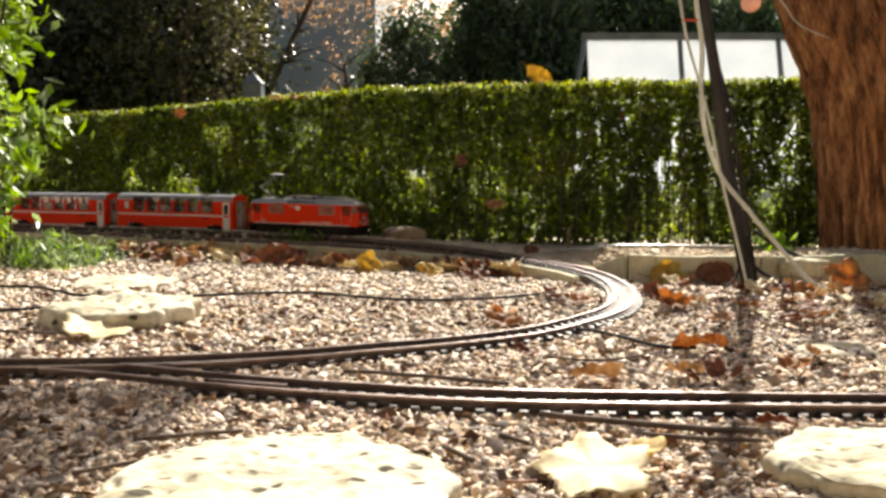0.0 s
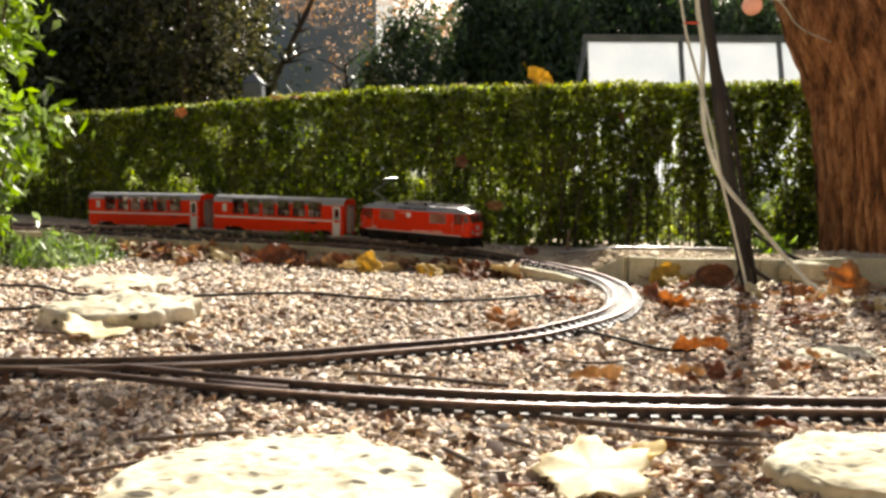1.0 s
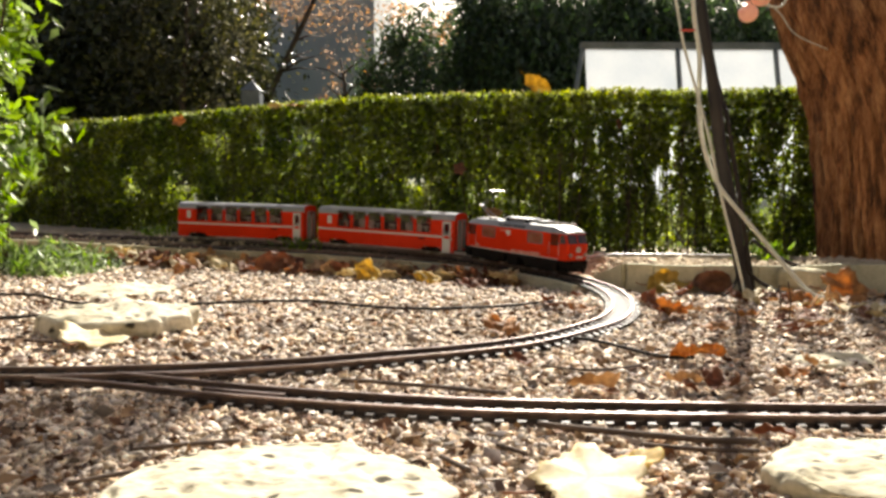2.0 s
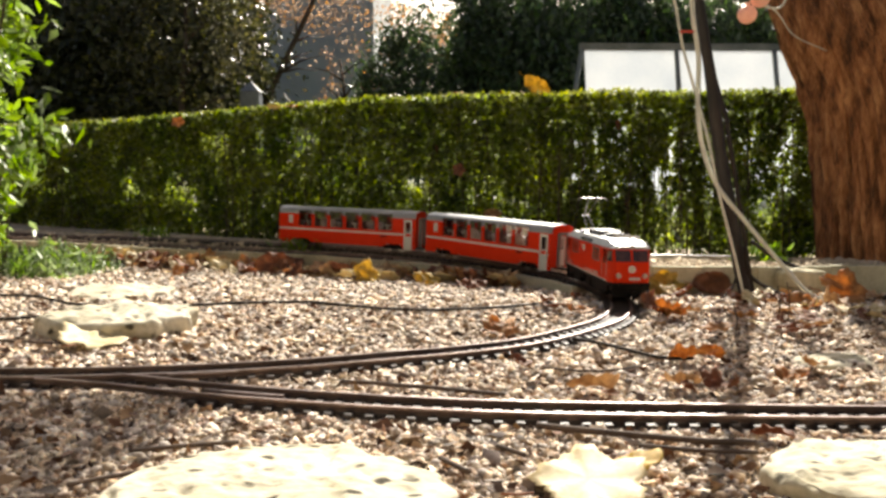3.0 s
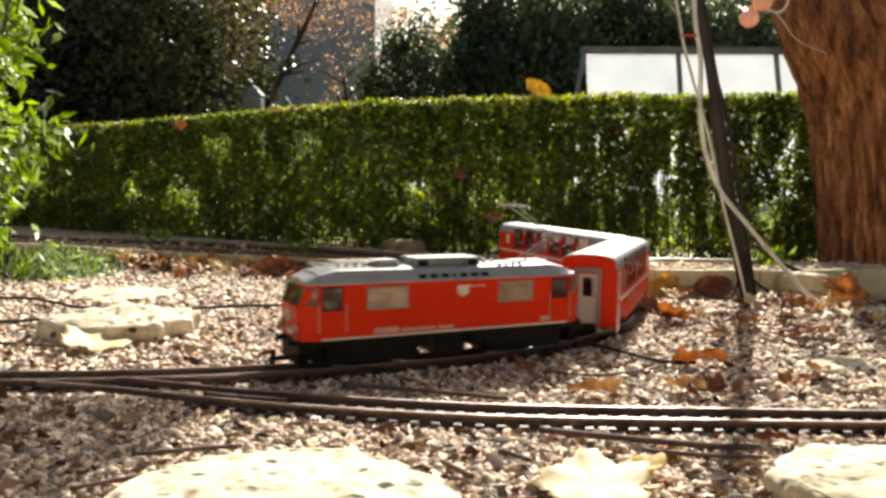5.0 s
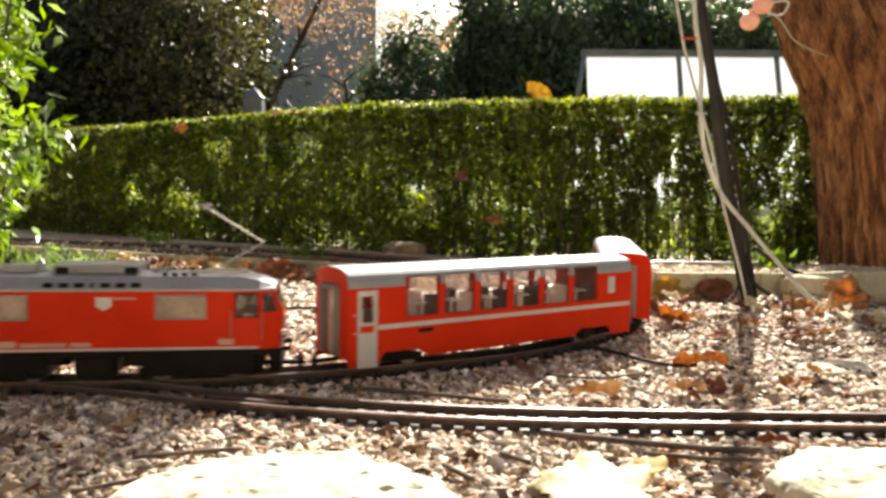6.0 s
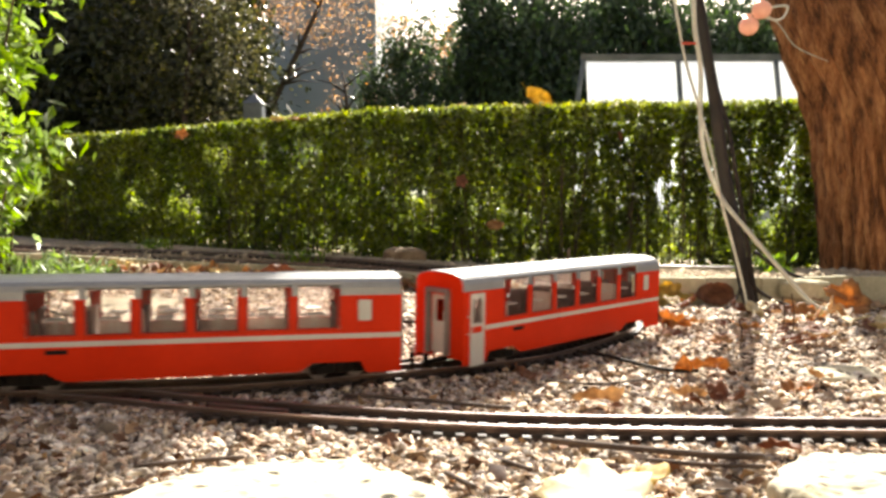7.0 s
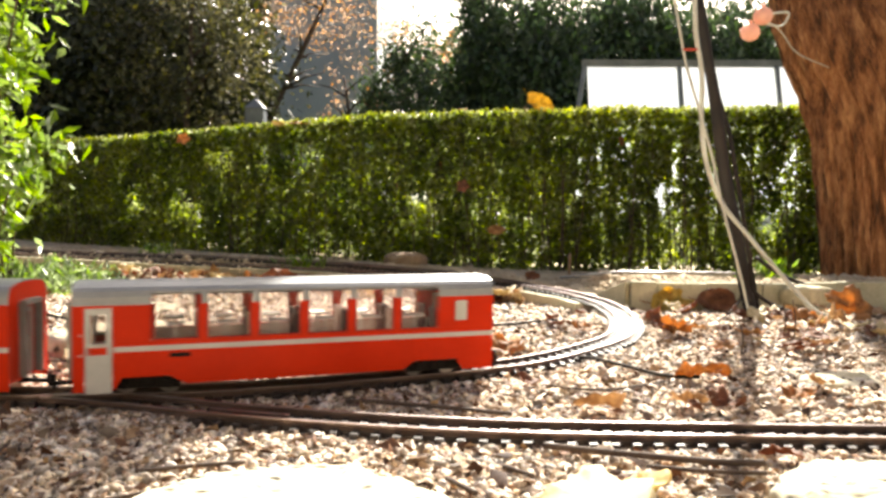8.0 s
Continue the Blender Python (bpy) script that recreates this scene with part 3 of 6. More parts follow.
def build_hedge():
    rng = np.random.default_rng(11)
    root = tagged(new("hedge"), "long clipped green hedge with thin upright stems", "hedge")
    h = np.array(HEDGE)
    line = spline(h, 10)
    s = np.concatenate([[0], np.cumsum(np.hypot(*np.diff(line[:, :2], axis=0).T))])
    total = s[-1]

    def place(u, depth, v):
        x, y, top = (np.interp(u, s, line[:, i]) for i in range(3))
        base = gravel_level(x, 3.4) - 0.02
        lump = np.array([noise.noise(Vector((a * 2.3, b * 4, 3))) + 0.5 * noise.noise(Vector((a * 7, b * 9, 1))) for a, b in zip(u, v)])
        dx, dy = 0.17 + 0.25 * ease(0.3, -0.7, x), 0.98 - 0.08 * ease(0.3, -0.7, x)
        off = depth + lump * 0.035 * (v < 0.97)
        z = base + (top - base) * v + 0.018 * lump * (v > 0.9)
        return np.stack([x + dx * off, y + dy * off, z], -1)

    # front skin, dense near the top, gappy low down
    n = 105000
    u, v = rng.uniform(0, total, n), rng.uniform(0.02, 1, n) ** 0.85
    keep = np.array([noise.noise(Vector((a * 5, b * 3.2, 7))) + 0.6 * noise.noise(Vector((a * 13, b * 7, 2))) for a, b in zip(u, v)]) > -0.50 + 0.16 * (1 - v)
    keep |= v > 0.86
    # upright gaps between the stems towards the eastern end
    hx = np.interp(u, s, line[:, 0])
    streak = np.array([noise.noise(Vector((a * 17, b * 1.6, 5))) for a, b in zip(u, v)])
    keep &= (v > 0.84) | (streak > -0.44 + 0.12 * ease(0.35, 0.9, hx) * ease(2.6, 2.0, hx))
    u, v = u[keep], v[keep]
    d = np.abs(rng.normal(0, 0.05, len(u)))
    leaf_cloud("foliage", place(u, d, v), 0.033, rng, M_HEDGE, 0.55, up=((0, -0.4, 0.5), 0.8), parent=root)
    # inner leaves and the back
    n = 80000
    u, v, d = rng.uniform(0, total, n), rng.uniform(0.1, 0.99, n), rng.uniform(0.08, 0.34, n)
    keep = np.array([noise.noise(Vector((a * 4, b * 3, 17 + c * 6))) for a, b, c in zip(u, v, d)]) > -0.36
    keep &= np.array([noise.noise(Vector((a * 19, b * 1.3, 9))) for a, b in zip(u, v)]) > -0.30
    keep &= rng.uniform(0, 1, n) < 0.4 * (v < 0.4) + 0.42 + 0.58 * ease(-0.2, 1.2, np.interp(u, s, line[:, 0]))
    leaf_cloud("inner_foliage", place(u[keep], d[keep], v[keep]), 0.032, rng, M_HEDGE, 0.6, parent=root)
    # dense heart low down, where little light comes through
    n = 17000
    u, v, d = rng.uniform(0, total, n), rng.uniform(0.02, 0.45, n), rng.uniform(0.14, 0.32, n)
    keep = rng.uniform(0, 1, n) < 1 - 0.75 * ease(-0.1, 0.7, np.interp(u, s, line[:, 0]))
    leaf_cloud("heart_foliage", place(u[keep], d[keep], v[keep]), 0.036, rng, M_HEDGE, 0.6, parent=root)["kind"] = "stuff"
    # clipped top, catching the sun; its leaf colour is yellowed for sunlight too
    n = 22000
    u, d = rng.uniform(0, total, n), rng.uniform(0, 0.36, n)
    leaf_cloud("top_foliage", place(u, d, rng.uniform(0.965, 1.02, n)), 0.023, rng, M_HEDGETOP, 0.55, up=((0, 0, 1), 0.9), parent=root)
    # stems
    bm = bmesh.new()
    for k in range(170):
        u0, d0 = rng.uniform(0, total), rng.uniform(0.05, 0.3)
        pts = []
        for j in range(5):
            q = place(np.array([u0 + rng.normal(0, 0.012) * j]), np.array([d0 + rng.normal(0, 0.01) * j]), np.array([0.0 + 0.22 * j]))[0]
            pts.append(q)
        tube(bm, pts, rng.uniform(0.003, 0.006), 5, 0.4)
    for k in range(190):
        # upright shoots near the clipped face
        u0, d0 = rng.uniform(0, total), rng.uniform(-0.01, 0.06)
        lean = rng.normal(0, 0.010)
        tube(bm, [place(np.array([u0 + lean * j]), np.array([d0 + 0.004 * j]), np.array([0.02 + 0.21 * j]))[0] for j in range(5)], rng.uniform(0.002, 0.004), 5, 0.5)
    part("woody_growth", bm, M_TWIG, root, "thin grey-brown stems", smooth=True)["kind"] = "stuff"
    for nm in ("foliage", "inner_foliage", "top_foliage"):
        bpy.data.objects[nm]["kind"] = "stuff"


def crown_points(rng, centre, radii, n, clumps=26, tight=0.26):
    """Points in uneven clumps within an ellipsoid."""
    c = rng.normal(0, 1, (clumps, 3))
    c /= np.linalg.norm(c, axis=1, keepdims=True)
    c *= rng.uniform(0.35, 1.0, (clumps, 1)) ** 0.6
    k = rng.integers(0, clumps, n)
    p = c[k] + rng.normal(0, tight, (n, 3)) * rng.uniform(0.5, 1.2, (clumps, 1))[k]
    return np.asarray(centre) + p * np.asarray(radii)


def tree(name, label, base, height, radii, centre_z, n, leaf, material, seed, trunk=0.12, lean=(0, 0), clumps=26, tight=0.26, category="tree",
         width=0.55, up=None, limbs=7):
    rng = np.random.default_rng(seed)
    root = tagged(new(name), label, category)
    bx, by, bz = base
    top = Vector((bx + lean[0], by + lean[1], bz + height))
    bm = bmesh.new()
    stem = [Vector(base).lerp(top, t) + Vector((rng.normal(0, 0.03) * height * 0.2 * t, rng.normal(0, 0.02) * height * 0.2 * t, 0)) for t in np.linspace(0, 0.92, 7)]
    tube(bm, stem, trunk, 9, 0.25, 0.3)
    part("trunk", bm, M_TWIG, root, smooth=True)
    for k in range(limbs):
        t = rng.uniform(0.3, 0.85)
        p = Vector(base).lerp(top, t)
        a = rng.uniform(0, 2 * math.pi)
        q = p + Vector((math.cos(a) * radii[0] * 0.7, math.sin(a) * radii[1] * 0.7, radii[2] * rng.uniform(0.05, 0.5)))
        mid = p.lerp(q, 0.5) + Vector((0, 0, radii[2] * 0.08))
        bm = bmesh.new()
        tube(bm, [p, mid, q], trunk * 0.35, 6, 0.25)
        part("branch", bm, M_TWIG, root, smooth=True)
    p = crown_points(rng, (bx + lean[0] * 0.7, by + lean[1] * 0.7, bz + centre_z), radii, n, clumps, tight)
    ob = leaf_cloud("crown", p[p[:, 2] > bz + 0.05], leaf, rng, material, width, up=up, parent=root)
    ob["kind"] = "stuff"
    return root


def build_background():
    # dark evergreen mass beyond the hedge and the trees along the neighbour's house
    tree("tree", "dark glossy evergreen tree behind the hedge", (-3.75, 9.5, -0.1), 3.2, (1.45, 1.0, 1.3), 1.5, 22000, 0.115, M_EVERGREEN, 21, 0.14, clumps=40)
    # these two crowns carry the deep shade in their leaf colour
    tree("tree", "evergreen shrub with deep shade put into its leaf colour", (-5.6, 10.0, -0.1), 3.2, (2.0, 1.0, 1.4), 1.4, 42000, 0.10, M_DEEPSHADE, 22, 0.14, clumps=44)
    tree("tree", "dark evergreen tree at the house corner", (-5.6, 12.5, -0.1), 3.8, (2.1, 1.1, 1.7), 1.9, 22000, 0.14, M_DEEPSHADE, 23, 0.18, clumps=44)
    tree("conifer", "tall dark conifer with dense drooping sprays", (1.35, 11.5, -0.1), 3.6, (1.15, 0.9, 1.55), 1.75, 16000, 0.15, M_CONIFER, 24, 0.15, clumps=44, width=0.35, up=((0, -0.2, -0.8), 0.6))
    tree("conifer", "tall dark conifer with dense drooping sprays", (3.0, 12.0, -0.1), 3.6, (1.3, 0.9, 1.55), 1.75, 16000, 0.15, M_CONIFER, 25, 0.15, clumps=44, width=0.35, up=((0, -0.2, -0.8), 0.6))
    tree("conifer", "dark conifer behind the greenhouse", (5.0, 12.5, -0.1), 3.6, (1.5, 0.9, 1.55), 1.75, 15000, 0.15, M_CONIFER, 26, 0.15, clumps=36, width=0.35, up=((0, -0.2, -0.8), 0.6))
    tree("conifer", "dark conifer behind the greenhouse", (7.2, 12.0, -0.1), 3.6, (1.7, 0.9, 1.55), 1.75, 15000, 0.15, M_CONIFER, 27, 0.15, clumps=36, width=0.35, up=((0, -0.2, -0.8), 0.6))
    tree("conifer", "bushy green conifer beside the house", (-0.55, 10.6, -0.1), 2.6, (0.62, 0.6, 0.95), 1.35, 9000, 0.10, M_CONIFER, 28, 0.07, clumps=26, width=0.4)
    tree("conifer", "bushy dark conifer behind the hedge", (0.58, 11.0, -0.1), 3.6, (0.60, 0.6, 1.5), 1.80, 12000, 0.11, M_CONIFER, 29, 0.07, clumps=26, width=0.4)
    tree("tree", "leafy evergreen tree with sunlight put into its olive leaf colour", (-2.95, 8.4, -0.1), 3.0, (0.85, 0.5, 1.0), 1.85, 5200, 0.062, M_SUNLEAF, 35, 0.05, lean=(0.25, 0), clumps=30, limbs=9)
    tree("tree", "narrow dark evergreen beside the house", (-2.62, 10.2, -0.1), 3.6, (0.34, 0.4, 1.4), 1.8, 7000, 0.09, M_EVERGREEN, 36, 0.06, clumps=24)
    tree("tree", "slender tree with thinning orange autumn leaves", (-2.95, 10.0, -0.1), 3.9, (0.85, 0.5, 0.50), 2.72, 1500, 0.040, M_AUTUMN, 30, 0.060, lean=(1.9, 0), clumps=26, limbs=14)
    tree("tree", "bare little tree with a few autumn leaves", (-1.12, 9.6, -0.1), 2.0, (0.5, 0.4, 0.45), 1.7, 220, 0.040, M_AUTUMN, 31, 0.05, lean=(-0.15, 0), clumps=12, limbs=13)
    tree("tree", "far tree turning orange", (-0.45, 15.0, -0.1), 3.9, (0.75, 0.6, 0.55), 3.1, 900, 0.09, M_AUTUMN, 32, 0.05, clumps=18)
    # far woods that close the view
    rng = np.random.default_rng(33)
    pts = []
    for k in range(46):
        x = -26 + k * 1.25 + rng.normal(0, 0.4)
        if -2.6 < x < 0.9:
            continue
        pts.append(crown_points(rng, (x, 24 + rng.uniform(0, 6), 2.6), (1.5, 1.2, 3.2 + rng.uniform(0, 1.5)), 700, 14))
    ob = leaf_cloud("far_wood", np.concatenate(pts), 0.46, rng, M_CONIFER, 0.6)
    tagged(ob, "distant dark wood closing the garden", "wood", kind="stuff")

    # house gable
    root = tagged(new("house"), "neighbouring house with a pale grey rendered gable and dark roof", "house")
    bm = bmesh.new()
    prism(bm, [(-4.2, -0.1), (-1.38, -0.1), (-1.42, 8.0), (-2.6, 10.4), (-4.2, 10.4)], 16.0, 22.0, "y")
    part("wall", bm, M_RENDER, root)
    bm = bmesh.new()
    prism(bm, [(-1.10, 7.8), (-1.10, 8.0), (-2.6, 10.65), (-4.5, 10.65), (-4.5, 10.42), (-2.66, 10.42)], 15.7, 22.3, "y")
    part("roof", bm, M_TILE, root, "dark tiled roof with overhanging verge")
    root = tagged(new("house"), "pale bluish house wall seen past the shrub", "house")
    bm = bmesh.new()
    prism(bm, [(-12.5, -0.1), (-9.0, -0.1), (-8.05, 3.2), (-8.3, 6.0), (-12.5, 6.0)], 14.5, 20.0, "y")
    part("wall", bm, M_RENDER, root)

    # greenhouse
    root = tagged(new("greenhouse"), "low greenhouse with white sunlit roof panels and aluminium bars", "greenhouse")
    y0, y1, z0, z1 = 6.85, 7.05, 0.80, 1.47
    bars = [1.30, 2.165, 3.065, 3.98, 4.9]
    for a, b in zip(bars, bars[1:]):
        bm = bmesh.new()
        prism(bm, [(y0, z0), (y1, z1), (y1 + 0.01, z1 - 0.01), (y0 + 0.01, z0 - 0.01)], a + 0.02, b - 0.02, "x")
        part("roof_panel", bm, M_WHITE, root)
    for x in bars:
        bm = bmesh.new()
        d = -0.13 if x == bars[0] else 0
        cyl(bm, (x + d, y0 - 0.01, z0 + 0.005), (x, y1 - 0.01, z1 + 0.005), 0.022, n=6)
        part("glazing_bar", bm, M_ALU, root)
    bm = bmesh.new()
    box(bm, bars[0] - 0.03, bars[-1] + 0.03, y1 - 0.03, y1 + 0.03, z1 - 0.01, z1 + 0.05, 0.005)
    part("ridge", bm, M_ALU, root, "grey ridge bar")
    bm = bmesh.new()
    box(bm, bars[0] - 0.14, bars[-1] + 0.03, y0 - 0.04, y0 + 0.0, z0 - 0.05, z0, 0.005)
    part("eaves", bm, M_ALU, root, "grey eaves bar")
    bm = bmesh.new()
    box(bm, bars[0] - 0.12, bars[-1], y0 - 0.03, y0 - 0.015, -0.1, z0 - 0.05)
    part("front_wall", bm, M_WHITE, root)
    bm = bmesh.new()
    box(bm, bars[0] - 0.12, bars[-1], y1 + 0.62, y1 + 0.635, -0.1, z0 - 0.05)
    part("back_wall", bm, M_ALU, root)

    # unseen block added behind the camera to throw warm fill light forward
    root = tagged(new("house"), "unseen beige block added behind the camera to bounce warm light", "house")
    bm = bmesh.new()
    box(bm, -5.5, 5.5, -8.0, -4.0, -0.1, 3.4)
    part("wall", bm, M_BOUNCEWALL, root)

    # grey post with a pointed cap behind the hedge
    root = tagged(new("garden_post"), "grey post with a pointed zinc cap behind the hedge", "post")
    bm = bmesh.new()
    box(bm, -1.62, -1.47, 6.15, 6.30, -0.1, 0.98, 0.01)
    part("post", bm, M_ZINC, root)
    bm = bmesh.new()
    bmesh.ops.create_cone(bm, cap_ends=True, segments=4, radius1=0.115, radius2=0.0, depth=0.09,
                          matrix=Matrix.Translation((-1.545, 6.225, 1.025)) @ Matrix.Rotation(radians(45), 4, "Z"))
    part("cap", bm, M_ZINC, root)


def build_big_tree():
    """The leaning tree at the edge of the gravel, with a limb and crown above the view."""
    rng = np.random.default_rng(41)
    root = tagged(new("tree"), "large leaning tree with furrowed reddish-brown bark", "tree")
    axis = [(1.785, 2.92, -0.16), (1.775, 2.92, -0.02), (1.755, 2.93, 0.15), (1.735, 2.94, 0.35), (1.705, 2.95, 0.55), (1.658, 2.97, 0.70), (1.590, 2.99, 0.85),
            (1.54, 3.03, 1.0), (1.50, 3.10, 1.25), (1.52, 3.2, 1.6), (1.62, 3.3, 2.0), (1.75, 3.4, 2.6)]
    rad = [0.30, 0.262, 0.250, 0.243, 0.241, 0.241, 0.240, 0.225, 0.19, 0.16, 0.14, 0.11]
    pts = spline([(*a, r) for a, r in zip(axis, rad)], 24)
    bm = bmesh.new()
    rings = []
    n = 400
    for p in pts:
        ring = []
        for k in range(n):
            a = 2 * math.pi * k / n
            q = Vector((math.cos(a) * 9.0, math.sin(a) * 9.0, p[2] * 1.5))
            ridge = abs(noise.noise(q * 1.1)) * 0.11 + abs(noise.noise(q * 2.6 + Vector((3, 1, 0)))) * 0.06
            plate = noise.noise(Vector((math.cos(a) * 5, math.sin(a) * 5, p[2] * 2.2 + 4)))
            ridge += 0.035 * ease(0.02, 0.10, plate) + 0.03 * ease(0.0, 0.06, noise.noise(q * 1.9 + Vector((0, 5, 2))))
            # long flaking strips with torn ends
            fibre = noise.noise(Vector((math.cos(a) * 13, math.sin(a) * 13, p[2] * 2.8)))
            ridge += 0.045 * ease(0.0, 0.07, fibre) + 0.02 * noise.noise(Vector((math.cos(a) * 40, math.sin(a) * 40, p[2] * 7)))
            r = p[3] * (0.885 + ridge)
            ring.append(bm.verts.new((p[0] + r * math.cos(a), p[1] + r * math.sin(a), p[2])))
        rings.append(ring)
    for a, b in zip(rings, rings[1:]):
        for k in range(n):
            bm.faces.new((a[k], a[(k + 1) % n], b[(k + 1) % n], b[k]))
    part("trunk", bm, M_BARK, root, smooth=True)
    bm = bmesh.new()
    tube(bm, [(1.75, 3.4, 2.55), (2.1, 3.6, 3.1), (2.6, 3.9, 3.7)], 0.10, 10, 0.4, 0.2)
    part("limb", bm, M_BARK, root, smooth=True)
    p = crown_points(rng, (2.9, 4.0, 4.0), (1.1, 1.0, 0.7), 3500, 24)
    ob = leaf_cloud("crown", p, 0.09, rng, M_EVERGREEN, 0.5, parent=root)
    ob["kind"] = "stuff"


def build_shade_tree():
    """An unseen tree, added beside the view so that its crown shades the near ground."""
    rng = np.random.default_rng(43)
    root = tagged(new("tree"), "unseen tree added beside the view to shade the near gravel", "tree")
    bm = bmesh.new()
    tube(bm, spline([(-3.6, 3.0, -0.2), (-3.55, 3.05, 1.2), (-3.3, 3.2, 2.0), (-2.4, 3.55, 2.3), (-1.4, 3.80, 2.36), (-0.5, 3.86, 2.3)], 5), 0.15, 12, 0.12, 0.25)
    part("trunk", bm, M_BARK, root, smooth=True)
    n = 34000
    sx, sy = rng.uniform(-1.75, -0.30, n), rng.uniform(0.25, 1.03, n)
    wave = np.array([0.02 * noise.noise(Vector((0, b * 9, 0))) for b in sy])
    keep = (sx < -0.335 + (sy - 1.0) * 0.2 + wave) & (sy < np.where(sx < -0.5, 0.985, 1.03))
    ragged = np.array([noise.noise(Vector((a * 5, b * 5, 8))) for a, b in zip(sx, sy)])
    keep &= (sx > -1.45 + 0.3 * ragged) & (sy > 0.45 + 0.15 * ragged)
    sx, sy = sx[keep], sy[keep]
    # lift the wanted shade outline along the sun's rays to place the leaves
    d = rng.uniform(3.75, 4.15, len(sx))
    p = np.stack([sx, sy, np.zeros(len(sx))], -1) + d[:, None] * np.array(sun_way)
    ob = leaf_cloud("crown", p, 0.088, rng, M_EVERGREEN, 0.65, parent=root)
    ob["kind"] = "stuff"


build_hedge()
build_background()
build_big_tree()
build_shade_tree()


# ---- pole, cables and globes ----
def build_pole():
    bm = bmesh.new()
    tube(bm, spline([(0.965, 2.32, -0.10), (0.956, 2.32, -0.056), (0.930, 2.32, 0.059), (0.893, 2.32, 0.235), (0.860, 2.32, 0.39), (0.830, 2.32, 0.56),
                     (0.803, 2.32, 0.71), (0.774, 2.32, 0.85), (0.72, 2.32, 1.1), (0.635, 2.32, 1.5), (0.53, 2.32, 2.0)], 4), 0.0215, 12, 0.62, 0.25)
    root = part("pole", bm, M_DARKWOOD, None, smooth=True)
    tagged(root, "dark leaning wooden pole rising from the gravel", "pole")
    # second, thinner stake behind it
    bm = bmesh.new()
    tube(bm, [(1.0, 2.36, -0.08), (0.895, 2.38, 0.50), (0.855, 2.38, 0.62), (0.795, 2.38, 0.85), (0.725, 2.38, 1.2)], 0.007, 8, 0.8, 0.2)
    tagged(part("stake", bm, M_DARKWOOD, None, smooth=True), "thin dark stake leaning beside the pole", "stake")
    for pts, r, m, label in (
            ([(0.738, 2.28, 1.0), (0.746, 2.28, 0.80), (0.768, 2.28, 0.671), (0.772, 2.28, 0.522), (0.790, 2.28, 0.405), (0.839, 2.28, 0.287), (0.920, 2.27, 0.185),
              (0.993, 2.26, 0.098), (1.049, 2.24, 0.029), (1.103, 2.2, -0.036), (1.16, 2.16, -0.048)], 0.0072, M_CABLEW, "thick pale cable slung down beside the pole"),
            ([(0.65, 2.26, 1.0), (0.692, 2.26, 0.797), (0.713, 2.26, 0.70), (0.759, 2.26, 0.554), (0.800, 2.26, 0.421), (0.836, 2.26, 0.271), (0.876, 2.26, 0.135),
              (0.910, 2.26, 0.014), (0.926, 2.26, -0.05)], 0.0042, M_CABLEW, "thin pale cable hanging along the pole"),
            ([(0.935, 2.29, 0.10), (0.945, 2.28, 0.02), (1.0, 2.25, -0.025), (1.06, 2.2, -0.045), (1.10, 2.15, -0.047)], 0.006, M_CABLEB, "black cable leaving the foot of the pole"),
            ([(1.04, 2.5, 0.10), (1.10, 2.45, 0.05), (1.22, 2.38, -0.005), (1.36, 2.3, -0.055), (1.6, 2.2, -0.06)], 0.007, M_CABLEB, "black cable running towards the tree"),
            ([(0.86, 2.26, -0.055), (0.91, 2.30, -0.02), (0.93, 2.32, 0.06)], 0.004, M_CABLEB, "short black cable end at the pole's foot"),
            ([(0.96, 2.5, 1.0), (1.02, 2.5, 0.90), (1.10, 2.52, 0.85), (1.20, 2.62, 0.80), (1.43, 2.84, 0.78)], 0.0022, M_CABLEW, "pale string of the hanging globes"),
            ([(1.02, 2.5, 0.89), (1.12, 2.5, 0.90), (1.10, 2.5, 0.86), (1.03, 2.5, 0.87)], 0.004, M_CABLEW, "pale loop of string")):
        bm = bmesh.new()
        tube(bm, spline(pts, 6), r, 8)
        tagged(part("cable", bm, m, None, smooth=True), label, "cable")
    for p, r in (((0.996, 2.5, 0.838), 0.031), ((1.036, 2.5, 0.890), 0.031)):
        bm = bmesh.new()
        bmesh.ops.create_uvsphere(bm, u_segments=24, v_segments=14, radius=r, matrix=Matrix.Translation(p) @ Matrix.Diagonal((1, 1, 0.95, 1)))
        cyl(bm, (p[0], p[1], p[2] + r * 0.8), (p[0], p[1], p[2] + r * 1.25), r * 0.25, n=10)
        tagged(part("globe", bm, M_BALL, None, smooth=True), "small salmon-pink garden globe hanging on a string", "globe", "hanging globes")
    bm = bmesh.new()
    box(bm, 0.700, 0.745, 2.250, 2.256, 0.734, 0.741, 0.002)
    tagged(part("cable_tie", bm, M_CLIP, None), "small red cable tie on the thin cable", "cable tie")


